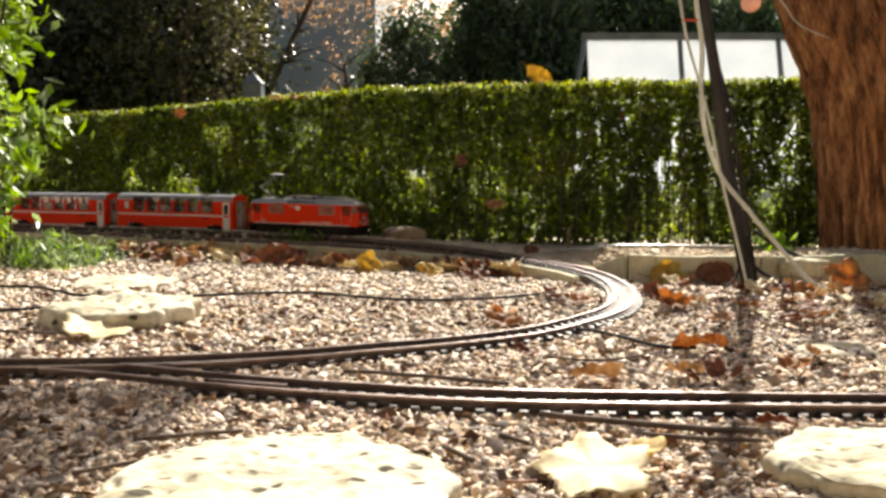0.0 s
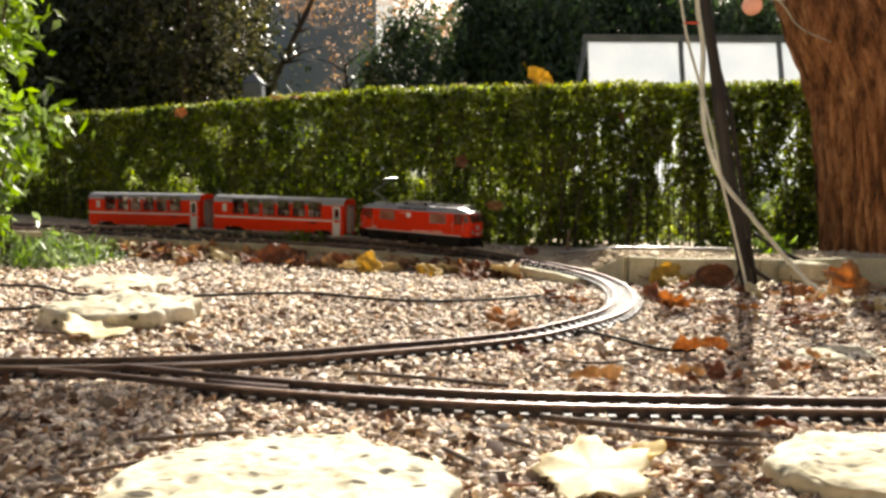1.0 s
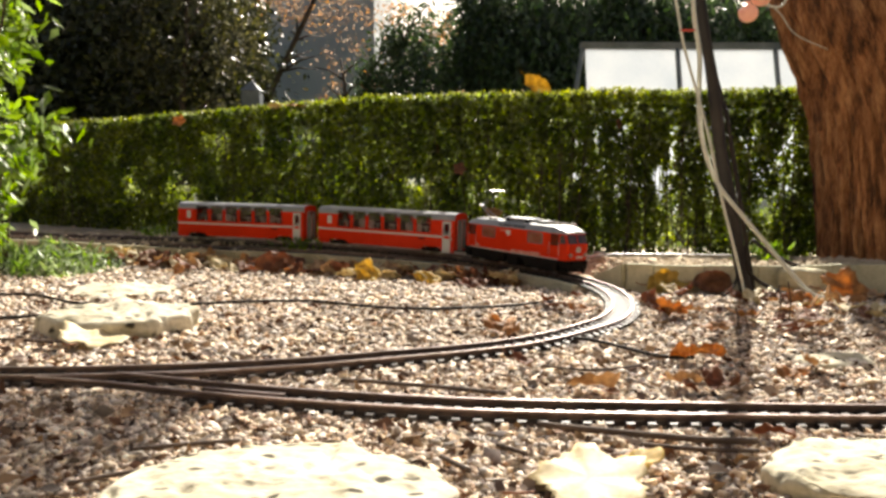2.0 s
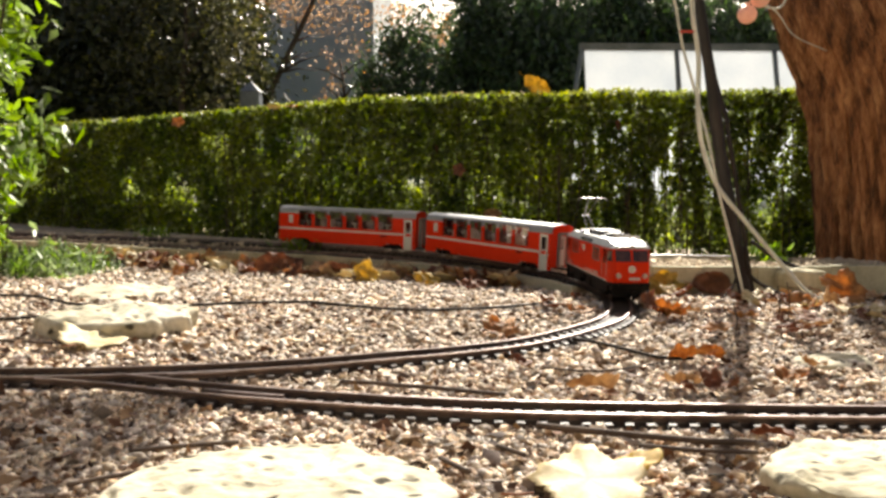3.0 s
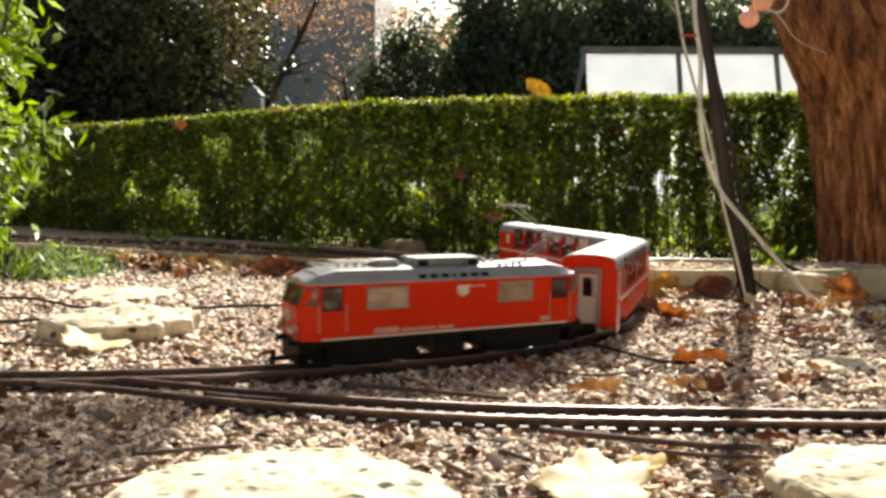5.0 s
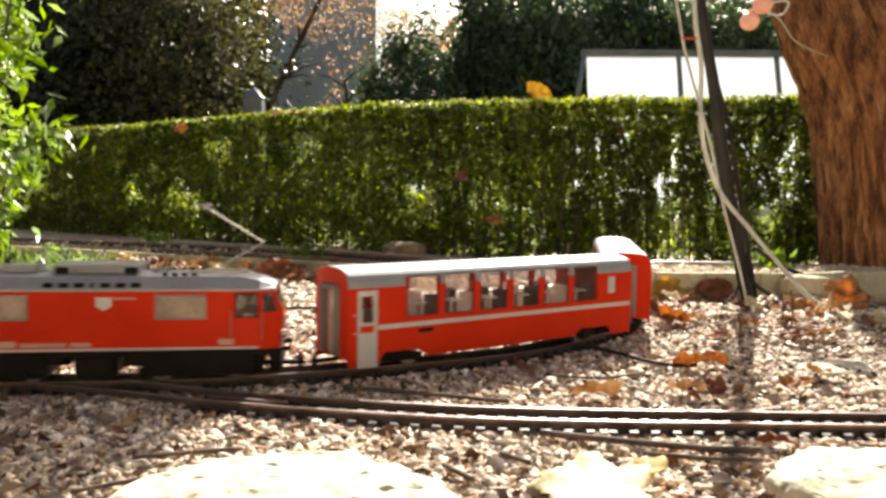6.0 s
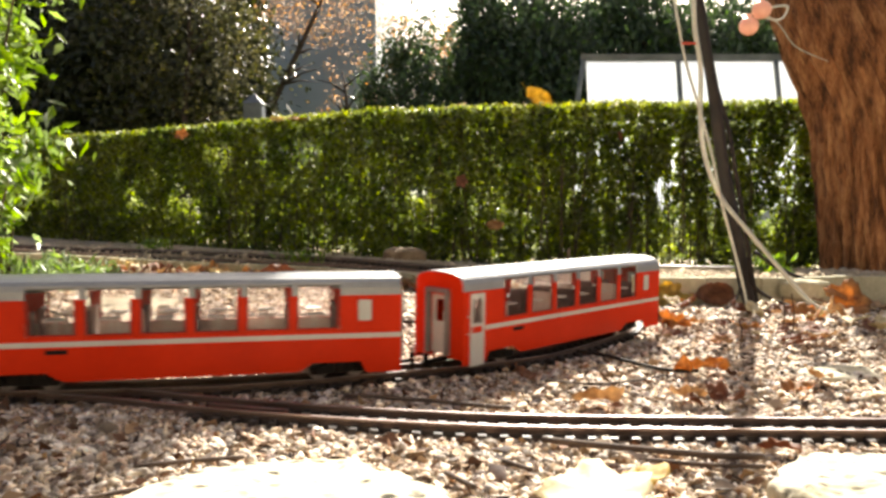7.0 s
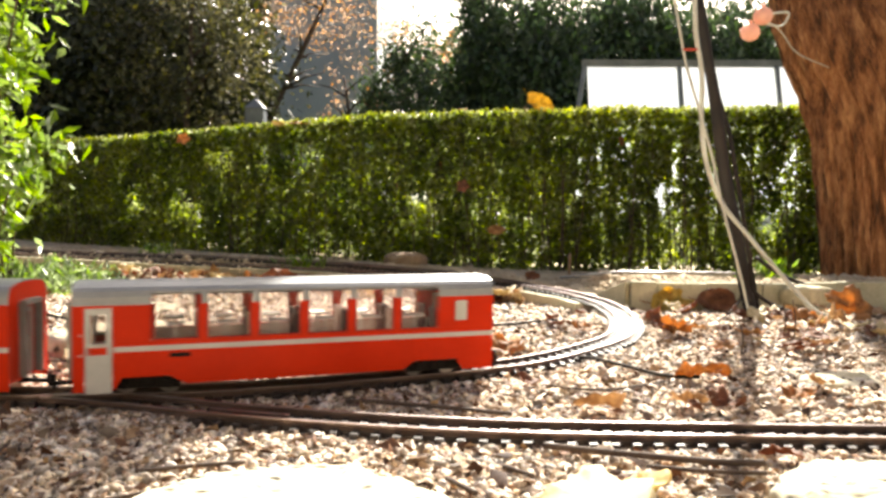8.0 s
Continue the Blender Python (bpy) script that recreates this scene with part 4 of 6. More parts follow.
# ---- stones ----
def slab(name, label, cx, cy, rx, ry, thick, seed, m=M_STONE, top=None, rot=0.0, pits=0.003, fine=5, jag=1.0):
    bm = bmesh.new()
    bmesh.ops.create_icosphere(bm, subdivisions=fine, radius=1)
    base = float(gravel_level(cx, cy))
    off = Vector((seed * 3.1, seed * 1.7, 0))
    for v in bm.verts:
        p = v.co.copy()
        a = math.atan2(p.y, p.x)
        edge = 1 + 0.16 * jag * noise.noise(Vector((math.cos(a) * 1.3, math.sin(a) * 1.3, 0)) + off) + 0.07 * jag * noise.noise(Vector((math.cos(a) * 4, math.sin(a) * 4, 0)) + off)
        flat = math.copysign(abs(p.z) ** 0.35, p.z) if p.z else 0
        q = Vector((p.x * rx * edge, p.y * ry * edge, flat * thick * 0.5))
        q += v.co * 0.006 * jag * noise.noise(q * 22 + off)
        if p.z < 0.3:
            # broken underside
            q *= 1 - 0.10 * jag * max(0, noise.noise(q * 14 + off))
        pit = noise.noise(Vector((q.x * 60, q.y * 60, q.z * 60)) + off)
        q.z += (0.003 * noise.noise(q * 45 + off) - pits * max(0, pit - 0.25) * 4) * (1 if p.z > 0 else 0)
        c, s = math.cos(rot), math.sin(rot)
        v.co = (q.x * c - q.y * s, q.x * s + q.y * c, q.z)
    ob = part(name, bm, m, None, smooth=True)
    ob.location = (cx, cy, base + thick * 0.5 - 0.012 if top is None else top - thick * 0.5)
    tagged(ob, label, "stone")
    return ob


def build_stones():
    slab("stone", "large pale porous limestone slab half sunk in gravel", -0.152, 0.642, 0.160, 0.145, 0.045, 1, fine=6)
    slab("stone", "pale rough limestone slab beside the siding", 0.490, 0.738, 0.150, 0.100, 0.045, 2, fine=6)
    slab("stone", "thick pale limestone slab lying on the gravel", -0.655, 1.520, 0.142, 0.125, 0.062, 3, fine=6, jag=1.8)
    slab("stone", "small flat pale stone on the gravel", -0.885, 2.06, 0.135, 0.14, 0.036, 4, rot=0.3, jag=2.0)
    slab("stone", "thin pale stone flake among the leaves", 0.715, 1.33, 0.075, 0.05, 0.025, 7, rot=0.2)
    slab("rock", "rounded brown rock on the raised bed", -0.18, 3.50, 0.10, 0.07, 0.10, 5, M_ROCK, top=0.03)
    slab("rock", "low brown rock at the foot of the pole", 1.16, 2.40, 0.08, 0.04, 0.07, 8, M_PLANK, top=0.02)


# ---- small things on the ground ----
def dead_leaf(seed, x, y, size, mi, label, lift=0.0, tilt=(0, 0), rot=None, curl=1.0, shape=None):
    rng = random.Random(seed)
    bm = bmesh.new()
    n, m = 40, 6
    maple = (rng.random() < 0.3) if shape is None else shape == "maple"
    kink, bend, roll = rng.uniform(0, 6.28), rng.uniform(0.2, 0.8) * curl, rng.uniform(0.1, 0.75) * curl
    rings = [[bm.verts.new((0, 0, 0))] * n]
    for j in range(1, m + 1):
        row = []
        for i in range(n):
            a = 2 * math.pi * i / n
            if maple:
                lobe = 1 - 2 * abs((a * 2.5 / math.pi + 0.5) % 1 - 0.5) if abs(a - math.pi) > 0.3 else 0.2
                r = 0.36 + 0.15 * lobe + 0.020 * math.cos(20 * a)
            else:
                r = 0.50 / math.sqrt(math.cos(a) ** 2 + (math.sin(a) / 0.56) ** 2) * (1 + 0.03 * math.cos(11 * a + seed)) * (1.06 if abs(a) < 0.2 or abs(a - 6.28) < 0.2 else 1)
            r *= 1 + 0.10 * noise.noise(Vector((math.cos(a) * 2, math.sin(a) * 2, seed)))
            f = j / m
            px, py = r * f * math.cos(a), r * f * math.sin(a)
            pz = 0.9 * roll * (px * math.sin(kink) - py * math.cos(kink)) ** 2 + 0.35 * bend * abs(py) - 0.12 * bend * px * px
            pz += 0.10 * curl * noise.noise(Vector((px * 5 + seed, py * 5, 0))) + 0.03 * math.cos(6 * a) * f * f
            row.append(bm.verts.new((px * size, py * size, pz * size)))
        rings.append(row)
    for j in range(m):
        for i in range(n):
            k = (i + 1) % n
            if j == 0:
                bm.faces.new((rings[0][0], rings[1][i], rings[1][k]))
            else:
                bm.faces.new((rings[j][i], rings[j + 1][i], rings[j + 1][k], rings[j][k]))
    stalk = bm if seed >= 300 else bmesh.new()
    tube(stalk, [(-0.5 * size, 0, 0.03 * size), (-0.64 * size, 0.02 * size, 0.05 * size), (-0.75 * size, 0.06 * size, 0.07 * size)], size * 0.012, 5)
    ob = part("fallen_leaf", bm, LEAF_MATS[mi], None, smooth=True)
    if stalk is not bm:
        part("stalk", stalk, LEAF_MATS[0], ob, "thin brown stalk", smooth=True)
    mod = ob.modifiers.new("thickness", "SOLIDIFY")
    mod.thickness = 0.0007
    base = gravel_level(x, y) if not in_bed(x, y) else bed_level(x, y) + 0.006
    ob.matrix_basis = pose(x, y, float(base) + 0.012 + lift, tilt[0], tilt[1], rng.uniform(0, 360) if rot is None else rot)
    return tagged(ob, label, "leaf", "fallen leaves")


def build_leaves():
    B, O, Y, T, P = range(5)
    big = [(0.122, 1.517, 0.085, O, "bright orange lobed fallen leaf on gravel", 0.004, (20, -10), 40), (0.330, 1.770, 0.075, O, "orange fallen leaf inside the bend", 0.004, (15, 10), 20),
           (0.222, 1.067, 0.085, T, "curled ochre fallen leaf on gravel", 0.012, (-40, 0), 10), (0.435, 1.287, 0.07, O, "orange fallen leaf curled up", 0.01, (30, 10), 150),
           (0.483, 1.302, 0.06, O, "orange fallen leaf with raised tip", 0.012, (-35, 20), 30), (0.373, 1.110, 0.06, T, "tan curled fallen leaf", 0.008, (25, 0), 170),
           (0.368, 1.086, 0.04, B, "dark brown rolled leaf", 0.006, (30, 20), 60), (0.421, 1.101, 0.06, B, "brown flat fallen leaf", 0.004, (10, 0), 15),
           (0.545, 1.751, 0.09, O, "orange-brown crumpled leaf beside the bend", 0.012, (25, 20), 100), (0.522, 1.818, 0.08, B, "brown crumpled leaf beside the bend", 0.018, (40, 10), 30),
           (0.150, 0.722, 0.125, P, "large pale yellow lobed leaf lying on the gravel", 0.006, (6, -8), 20), (0.203, 0.748, 0.062, Y, "yellow leaf beside a larger pale one", 0.014, (4, -14), 20),
           (0.560, 1.172, 0.06, O, "small orange leaf on gravel", 0.004, (15, 0), 10), (0.632, 1.244, 0.05, T, "tan leaf lying by a flake of stone", 0.01, (20, 20), 80),
           (-0.270, 2.700, 0.11, Y, "yellow leaf leaning on the edging", 0.022, (60, 0), 30), (-0.050, 2.620, 0.10, Y, "yellowish leaf at the edging", 0.015, (40, 10), 10),
           (-0.650, 2.930, 0.15, B, "large brown leaf leaning on the edging", 0.04, (65, 0), 10), (0.120, 2.580, 0.12, B, "large brown curled leaf at the edging", 0.025, (50, 20), 60),
           (0.100, 2.420, 0.10, B, "reddish brown leaf on the gravel", 0.01, (20, 0), 20), (-0.944, 2.660, 0.07, O, "upright orange-brown leaf in litter", 0.03, (80, 0), 80),
           (-0.640, 1.355, 0.125, P, "big pale folded leaf against the stone", 0.006, (14, 0), 90), (0.345, 2.940, 0.07, B, "brown curled leaf beyond the track", 0.012, (60, 0), 20), (0.967, 1.971, 0.10, O, "brown-orange leaf by the pole", 0.015, (25, 10), 10),
           (1.187, 2.182, 0.14, O, "orange-brown leaf near the tree", 0.03, (50, 0), 0), (1.081, 2.029, 0.11, T, "tan leaf under the cables", 0.015, (20, 10), 70),
           (0.842, 2.105, 0.09, B, "dark red leaf at the pole", 0.01, (15, 15), 30), (0.995, 2.086, 0.07, O, "red-orange leaf under the cable", 0.012, (20, 5), 120),
           (0.725, 2.365, 0.15, Y, "broad yellow leaf propped on the edging", 0.022, (62, 0), 8), (0.865, 2.365, 0.13, B, "broad brown leaf propped on the edging", 0.035, (75, 0), 8),
           (0.128, 1.230, 0.05, B, "small brown crumpled leaf", 0.008, (30, 30), 30), (0.383, 2.105, 0.05, B, "small brown leaf inside the bend", 0.006, (10, 10), 60),
           (0.287, 1.866, 0.055, B, "small brown leaf inside the bend", 0.006, (10, 10), 160), (0.278, 1.971, 0.07, B, "reddish leaf inside the bend", 0.008, (20, 10), 100),
           (0.405, 0.885, 0.05, B, "brown leaf beside the siding", 0.003, (20, 5), 150)]
    for k, (x, y, size, mi, label, lift, tilt, rot) in enumerate(big):
        dead_leaf(100 + k, x, y, size, mi, label, lift, tilt, rot, curl=0.10 if 'large pale' in label or 'larger pale' in label else 0.45 if 'folded' in label else 1.7, shape='maple' if 'large pale' in label or 'folded' in label else 'oval' if 'broad' in label or 'curled' in label else 'maple' if 'maple' in label or 'lobed' in label else None)
    rng = random.Random(9)
    names = ["brown", "orange", "yellow", "tan", "pale dry"]
    for k in range(185):
        # litter gathers along the edging
        u = rng.uniform(-1.75, 0.25)
        e = np.array(EDGE_IN)
        y = float(np.interp(u, e[:, 0], e[:, 1])) - abs(rng.gauss(0.0, 0.09)) - 0.070
        mi = rng.choice((B, B, T, T, P, P, O))
        dead_leaf(300 + k, u, y, rng.uniform(0.055, 0.115), mi, names[mi] + " fallen leaf in the litter along the edging", rng.uniform(0.006, 0.028), (rng.uniform(-55, 55), rng.uniform(-35, 35)), None, rng.uniform(0.6, 1.6))
    for k in range(75):
        x, y = rng.uniform(0.52, 1.5), rng.uniform(1.4, 2.36)
        if abs(x / y) > 0.64:
            continue
        mi = rng.choice((B, B, O, T, T, P))
        dead_leaf(600 + k, x, y, rng.uniform(0.04, 0.085), mi, names[mi] + " fallen leaf on the gravel", rng.uniform(0.006, 0.016), (rng.uniform(-30, 30), rng.uniform(-20, 20)), None, rng.uniform(0.6, 1.6))
    # leaves caught on the hedge
    for k, (x, y, z, size, mi, tilt, rot) in enumerate([(0.47, 3.72, 0.745, 0.155, Y, (78, 35), 0), (0.40, 3.74, 0.715, 0.06, T, (60, 0), 70), (0.30, 3.76, 0.715, 0.06, B, (60, 0), 100),
                                                        (0.10, 3.8, 0.713, 0.07, O, (30, 0), 10), (-0.78, 4.06, 0.675, 0.11, O, (15, 0), 0), (-0.9, 4.1, 0.675, 0.09, P, (15, 0), 170),
                                                        (0.86, 3.66, 0.705, 0.09, O, (20, 0), 5), (0.05, 3.8, 0.705, 0.06, T, (20, 0), 30), (0.25, 3.62, 0.13, 0.085, O, (85, 0), 0),
                                                        (0.83, 3.55, 0.55, 0.08, B, (85, 0), 60), (-0.02, 3.68, 0.44, 0.075, B, (85, 0), 90), (0.09, 3.67, 0.34, 0.07, B, (85, 0), 0), (-1.45, 4.2, 0.60, 0.08, O, (60, 0), 0)]):
        dead_leaf(500 + k, x, y, size, mi, "%s leaf caught in the hedge" % names[mi], 0, tilt, rot, 0.5).location.z = z


def build_fragments():
    """Crumbled leaf and bark among the stones."""
    rng = np.random.default_rng(71)
    n = 9000
    y = rng.uniform(0.55, 3.0, n)
    x = rng.uniform(-0.66, 0.66, n) * y
    keep = ~in_bed(x, y)
    for q in np.concatenate([loop.p[::2], siding.p[::2]]):
        keep &= np.hypot(x - q[0], y - q[1]) > 0.05
    x, y = x[keep], y[keep]
    p = np.stack([x, y, gravel_level(x, y) + rng.uniform(0.002, 0.010, len(x))], -1)
    half = len(p) // 2
    for pts, m in ((p[:half], M_CRUMB), (p[half:], M_CRUMBPALE)):
        ob = leaf_cloud("leaf_crumbs", pts, 0.015 * np.minimum(rng.lognormal(0, 0.4, len(pts)), 2.2), rng, m, 0.6, up=((0, 0, 0), np.array([1, 1, 0.35])))
        tagged(ob, "crumbled brown leaf fragments scattered among the gravel", "leaf litter", kind="stuff")


def build_wires():
    for pts, r, m, label, name in (
            ([(-1.40, 1.96), (-1.187, 1.986), (-1.101, 1.994), (-0.985, 1.90), (-0.88, 1.83), (-0.627, 1.849), (-0.515, 1.904), (-0.366, 1.955), (-0.208, 1.887), (-0.062, 1.839),
              (0.11, 1.889), (0.304, 2.02)], 0.0038, M_CABLEB, "thin black cable winding over the gravel", "cable"),
            ([(-1.2, 1.62), (-0.98, 1.60), (-0.88, 1.66)], 0.0038, M_CABLEB, "black cable end beside the stone", "cable"),
            ([(-1.1, 1.40), (-0.8, 1.395), (-0.70, 1.38)], 0.003, M_TWIG, "thin dark twig on the gravel", "twig"),
            ([(0.27, 1.50), (0.305, 1.475), (0.353, 1.408), (0.415, 1.34), (0.46, 1.335)], 0.0036, M_CABLEB, "black cable leading away from the track", "cable"),
            ([(0.17, 1.22), (0.26, 1.20), (0.33, 1.235), (0.38, 1.275)], 0.002, M_TWIG, "thin brown twig on the gravel", "twig"),
            ([(-0.15, 1.10), (-0.105, 1.098), (-0.06, 1.085), (-0.003, 1.077), (0.094, 1.048)], 0.0032, M_TWIG, "dark stick lying between the tracks", "stick"),
            ([(0.12, 0.905), (0.143, 0.896), (0.247, 0.869), (0.33, 0.85), (0.37, 0.85)], 0.0042, M_TWIG, "reddish brown stick beside the siding", "stick"),
            ([(0.23, 0.84), (0.30, 0.825), (0.36, 0.82)], 0.0028, M_TWIG, "thin brown stick beside the siding", "stick"),
            ([(-0.34, 0.795), (-0.30, 0.808), (-0.229, 0.832)], 0.0025, M_TWIG, "thin twig beside the large slab", "twig"),
            ([(-0.36, 0.70), (-0.30, 0.74), (-0.27, 0.745)], 0.0022, M_TWIG, "thin twig in the shade", "twig"),
            ([(0.065, 0.83), (0.095, 0.80)], 0.0028, M_TWIG, "short dark twig on the gravel", "twig"),
            ([(0.0, 0.79), (0.03, 0.745)], 0.003, M_TWIG, "short dark twig by the slab", "twig")):
        bm = bmesh.new()
        line = spline(pts, 6) * (0.972 if pts[0][1] > 1.3 else 1.0)
        tube(bm, [(x, y, float(gravel_level(x, y)) + r + 0.010 + 0.002 * noise.noise(Vector((x * 9, y * 9, 1)))) for x, y in line], r, 7)
        tagged(part(name, bm, m, None, smooth=True), label, name)
    bm = bmesh.new()
    x, y = 0.559, 3.337
    z = float(bed_level(x, y))
    tube(bm, [(x, y, z - 0.03), (x, y, z + 0.05), (x + 0.002, y, z + 0.10)], 0.007, 8, 0.9)
    tagged(part("stake", bm, LEAF_MATS[3], None, smooth=True), "short pale wooden stake in the raised bed", "stake")
    bm = bmesh.new()
    tube(bm, [(0.42, 2.72, 0.004), (0.62, 2.665, 0.030), (0.80, 2.64, 0.033), (1.0, 2.62, 0.032), (1.12, 2.61, 0.030)], 0.006, 8)
    tagged(part("metal_rod", bm, M_STEEL, None, smooth=True), "shiny metal rod lying on the raised bed", "rod")
    # upright dry stalks near the pole
    for k, (x, y, hgt) in enumerate(((0.80, 1.75, 0.09), (0.78, 1.66, 0.11), (0.62, 1.55, 0.07))):
        z = float(gravel_level(x, y))
        bm = bmesh.new()
        tube(bm, [(x, y, z - 0.01), (x + 0.004, y, z + hgt * 0.6), (x - 0.004, y, z + hgt)], 0.0018, 5)
        tagged(part("dry_stalk", bm, M_TWIG, None), "thin dry brown stalk standing in the gravel", "stalk", "dry stalks")


def build_shrub():
    rng = np.random.default_rng(61)
    root = tagged(new("shrub"), "bright green leafy shrub overhanging the gravel", "shrub")
    bm = bmesh.new()
    tips = []
    for k in range(17):
        x0, y0 = rng.uniform(-1.75, -1.42), rng.uniform(2.25, 2.75)
        hgt = rng.uniform(0.25, 1.1)
        out = rng.uniform(0.0, 0.26)
        pts = [Vector((x0, y0, -0.06)), Vector((x0 + out * 0.3, y0 - 0.03, hgt * 0.5)), Vector((x0 + out, y0 - 0.08, hgt)), Vector((x0 + out * 1.3 + 0.05, y0 - 0.10, hgt - 0.05))]
        tube(bm, pts, 0.005, 5, 0.4)
        sp = spline([tuple(p) for p in pts], 10)
        for p in sp[7:]:
            for j in range(4):
                tips.append(p + rng.normal(0, 0.035, 3))
    part("woody_growth", bm, M_TWIG, root, smooth=True)["kind"] = "stuff"
    ob = leaf_cloud("leaves", np.array(tips), 0.062, rng, M_SHRUB, 0.42, up=((0.4, -0.2, -0.5), 0.7), parent=root)
    ob["kind"] = "stuff"
    # grassy tuft at its foot
    n = 2600
    p = np.stack([rng.uniform(-1.95, -1.30, n), rng.uniform(2.55, 3.15, n), np.zeros(n)], -1)
    lump = np.array([0.5 + 0.9 * noise.noise(Vector((a * 7, b * 7, 0))) for a, b in p[:, :2]])
    p[:, 2] = gravel_level(p[:, 0], p[:, 1]) + rng.uniform(0.0, 1.0, n) * np.clip(0.05 + 0.10 * lump, 0.02, 0.16) * ease(-1.28, -1.42, p[:, 0])
    ob = leaf_cloud("grass_tuft", p, 0.05, rng, M_TUFT, 0.22, up=((0, 0, 1), 0.9))
    tagged(ob, "tuft of fresh green grass and weeds beside the edging", "grass", kind="stuff")
    n = 110
    for cx, cy, name in ((-0.60, 3.22, "weed"), (1.14, 2.62, "weed"), (-1.40, 3.66, "weed")):
        p = np.stack([rng.normal(cx, 0.05, n), rng.normal(cy, 0.02, n), np.zeros(n)], -1)
        p[:, 2] = bed_level(p[:, 0], p[:, 1]) + 0.004 + rng.uniform(0, 0.06, n)
        tagged(leaf_cloud(name, p, 0.035, rng, M_SHRUB, 0.3, up=((0, 0, 1), 0.6)), "small green weed growing beside the track", "weed", kind="stuff")


build_pole()
build_stones()
build_leaves()
build_fragments()
build_wires()
build_shrub()


# ---- the train ----
def wheelset(parent, x, r=0.0155):
    bm = bmesh.new()
    cyl(bm, (0, -0.026, 0), (0, 0.026, 0), 0.0025, n=8)
    for s in (-1, 1):
        cyl(bm, (0, s * 0.0215, 0), (0, s * 0.0265, 0), r, n=24)
        cyl(bm, (0, s * 0.0205, 0), (0, s * 0.0215, 0), r + 0.002, n=24)
        for k in range(6):
            a = k * math.pi / 3
            cyl(bm, (math.cos(a) * r * 0.3, s * 0.0268, math.sin(a) * r * 0.3), (math.cos(a) * r * 0.8, s * 0.0268, math.sin(a) * r * 0.8), 0.0011, n=5)
    ob = part("wheelset", bm, M_STEEL, parent, "bright steel wheels")
    ob.location = (x, 0, r)
    return ob


def bogie(root, x, base, frame_y, loco=False):
    bm = bmesh.new()
    for s in (-1, 1):
        y0, y1 = sorted((s * frame_y, s * (frame_y + 0.007)))
        prism(bm, [(-base * 0.95, 0.010), (base * 0.95, 0.010), (base * 1.0, 0.022), (base * 0.45, 0.026), (base * 0.3, 0.034), (-base * 0.3, 0.034), (-base * 0.45, 0.026), (-base * 1.0, 0.022)], y0, y1, "y")
        for k in (-1, 1):
            cyl(bm, (k * base * 0.62, s * frame_y, 0.016), (k * base * 0.62, s * (frame_y + 0.011), 0.016), 0.0065, n=10)
        for k in (-0.15, 0.15):
            cyl(bm, (k * base, s * (frame_y + 0.006), 0.012), (k * base, s * (frame_y + 0.006), 0.030), 0.004, n=8)
    box(bm, -0.012, 0.012, -frame_y, frame_y, 0.018, 0.034)
    ob = part("bogie", bm, M_BLACK, root, "black bogie frame")
    ob.location = (x, 0, 0)
    ob["wheels"] = 2
    wheels = [wheelset(ob, k * base * 0.62) for k in (-1, 1)]
    return ob, wheels


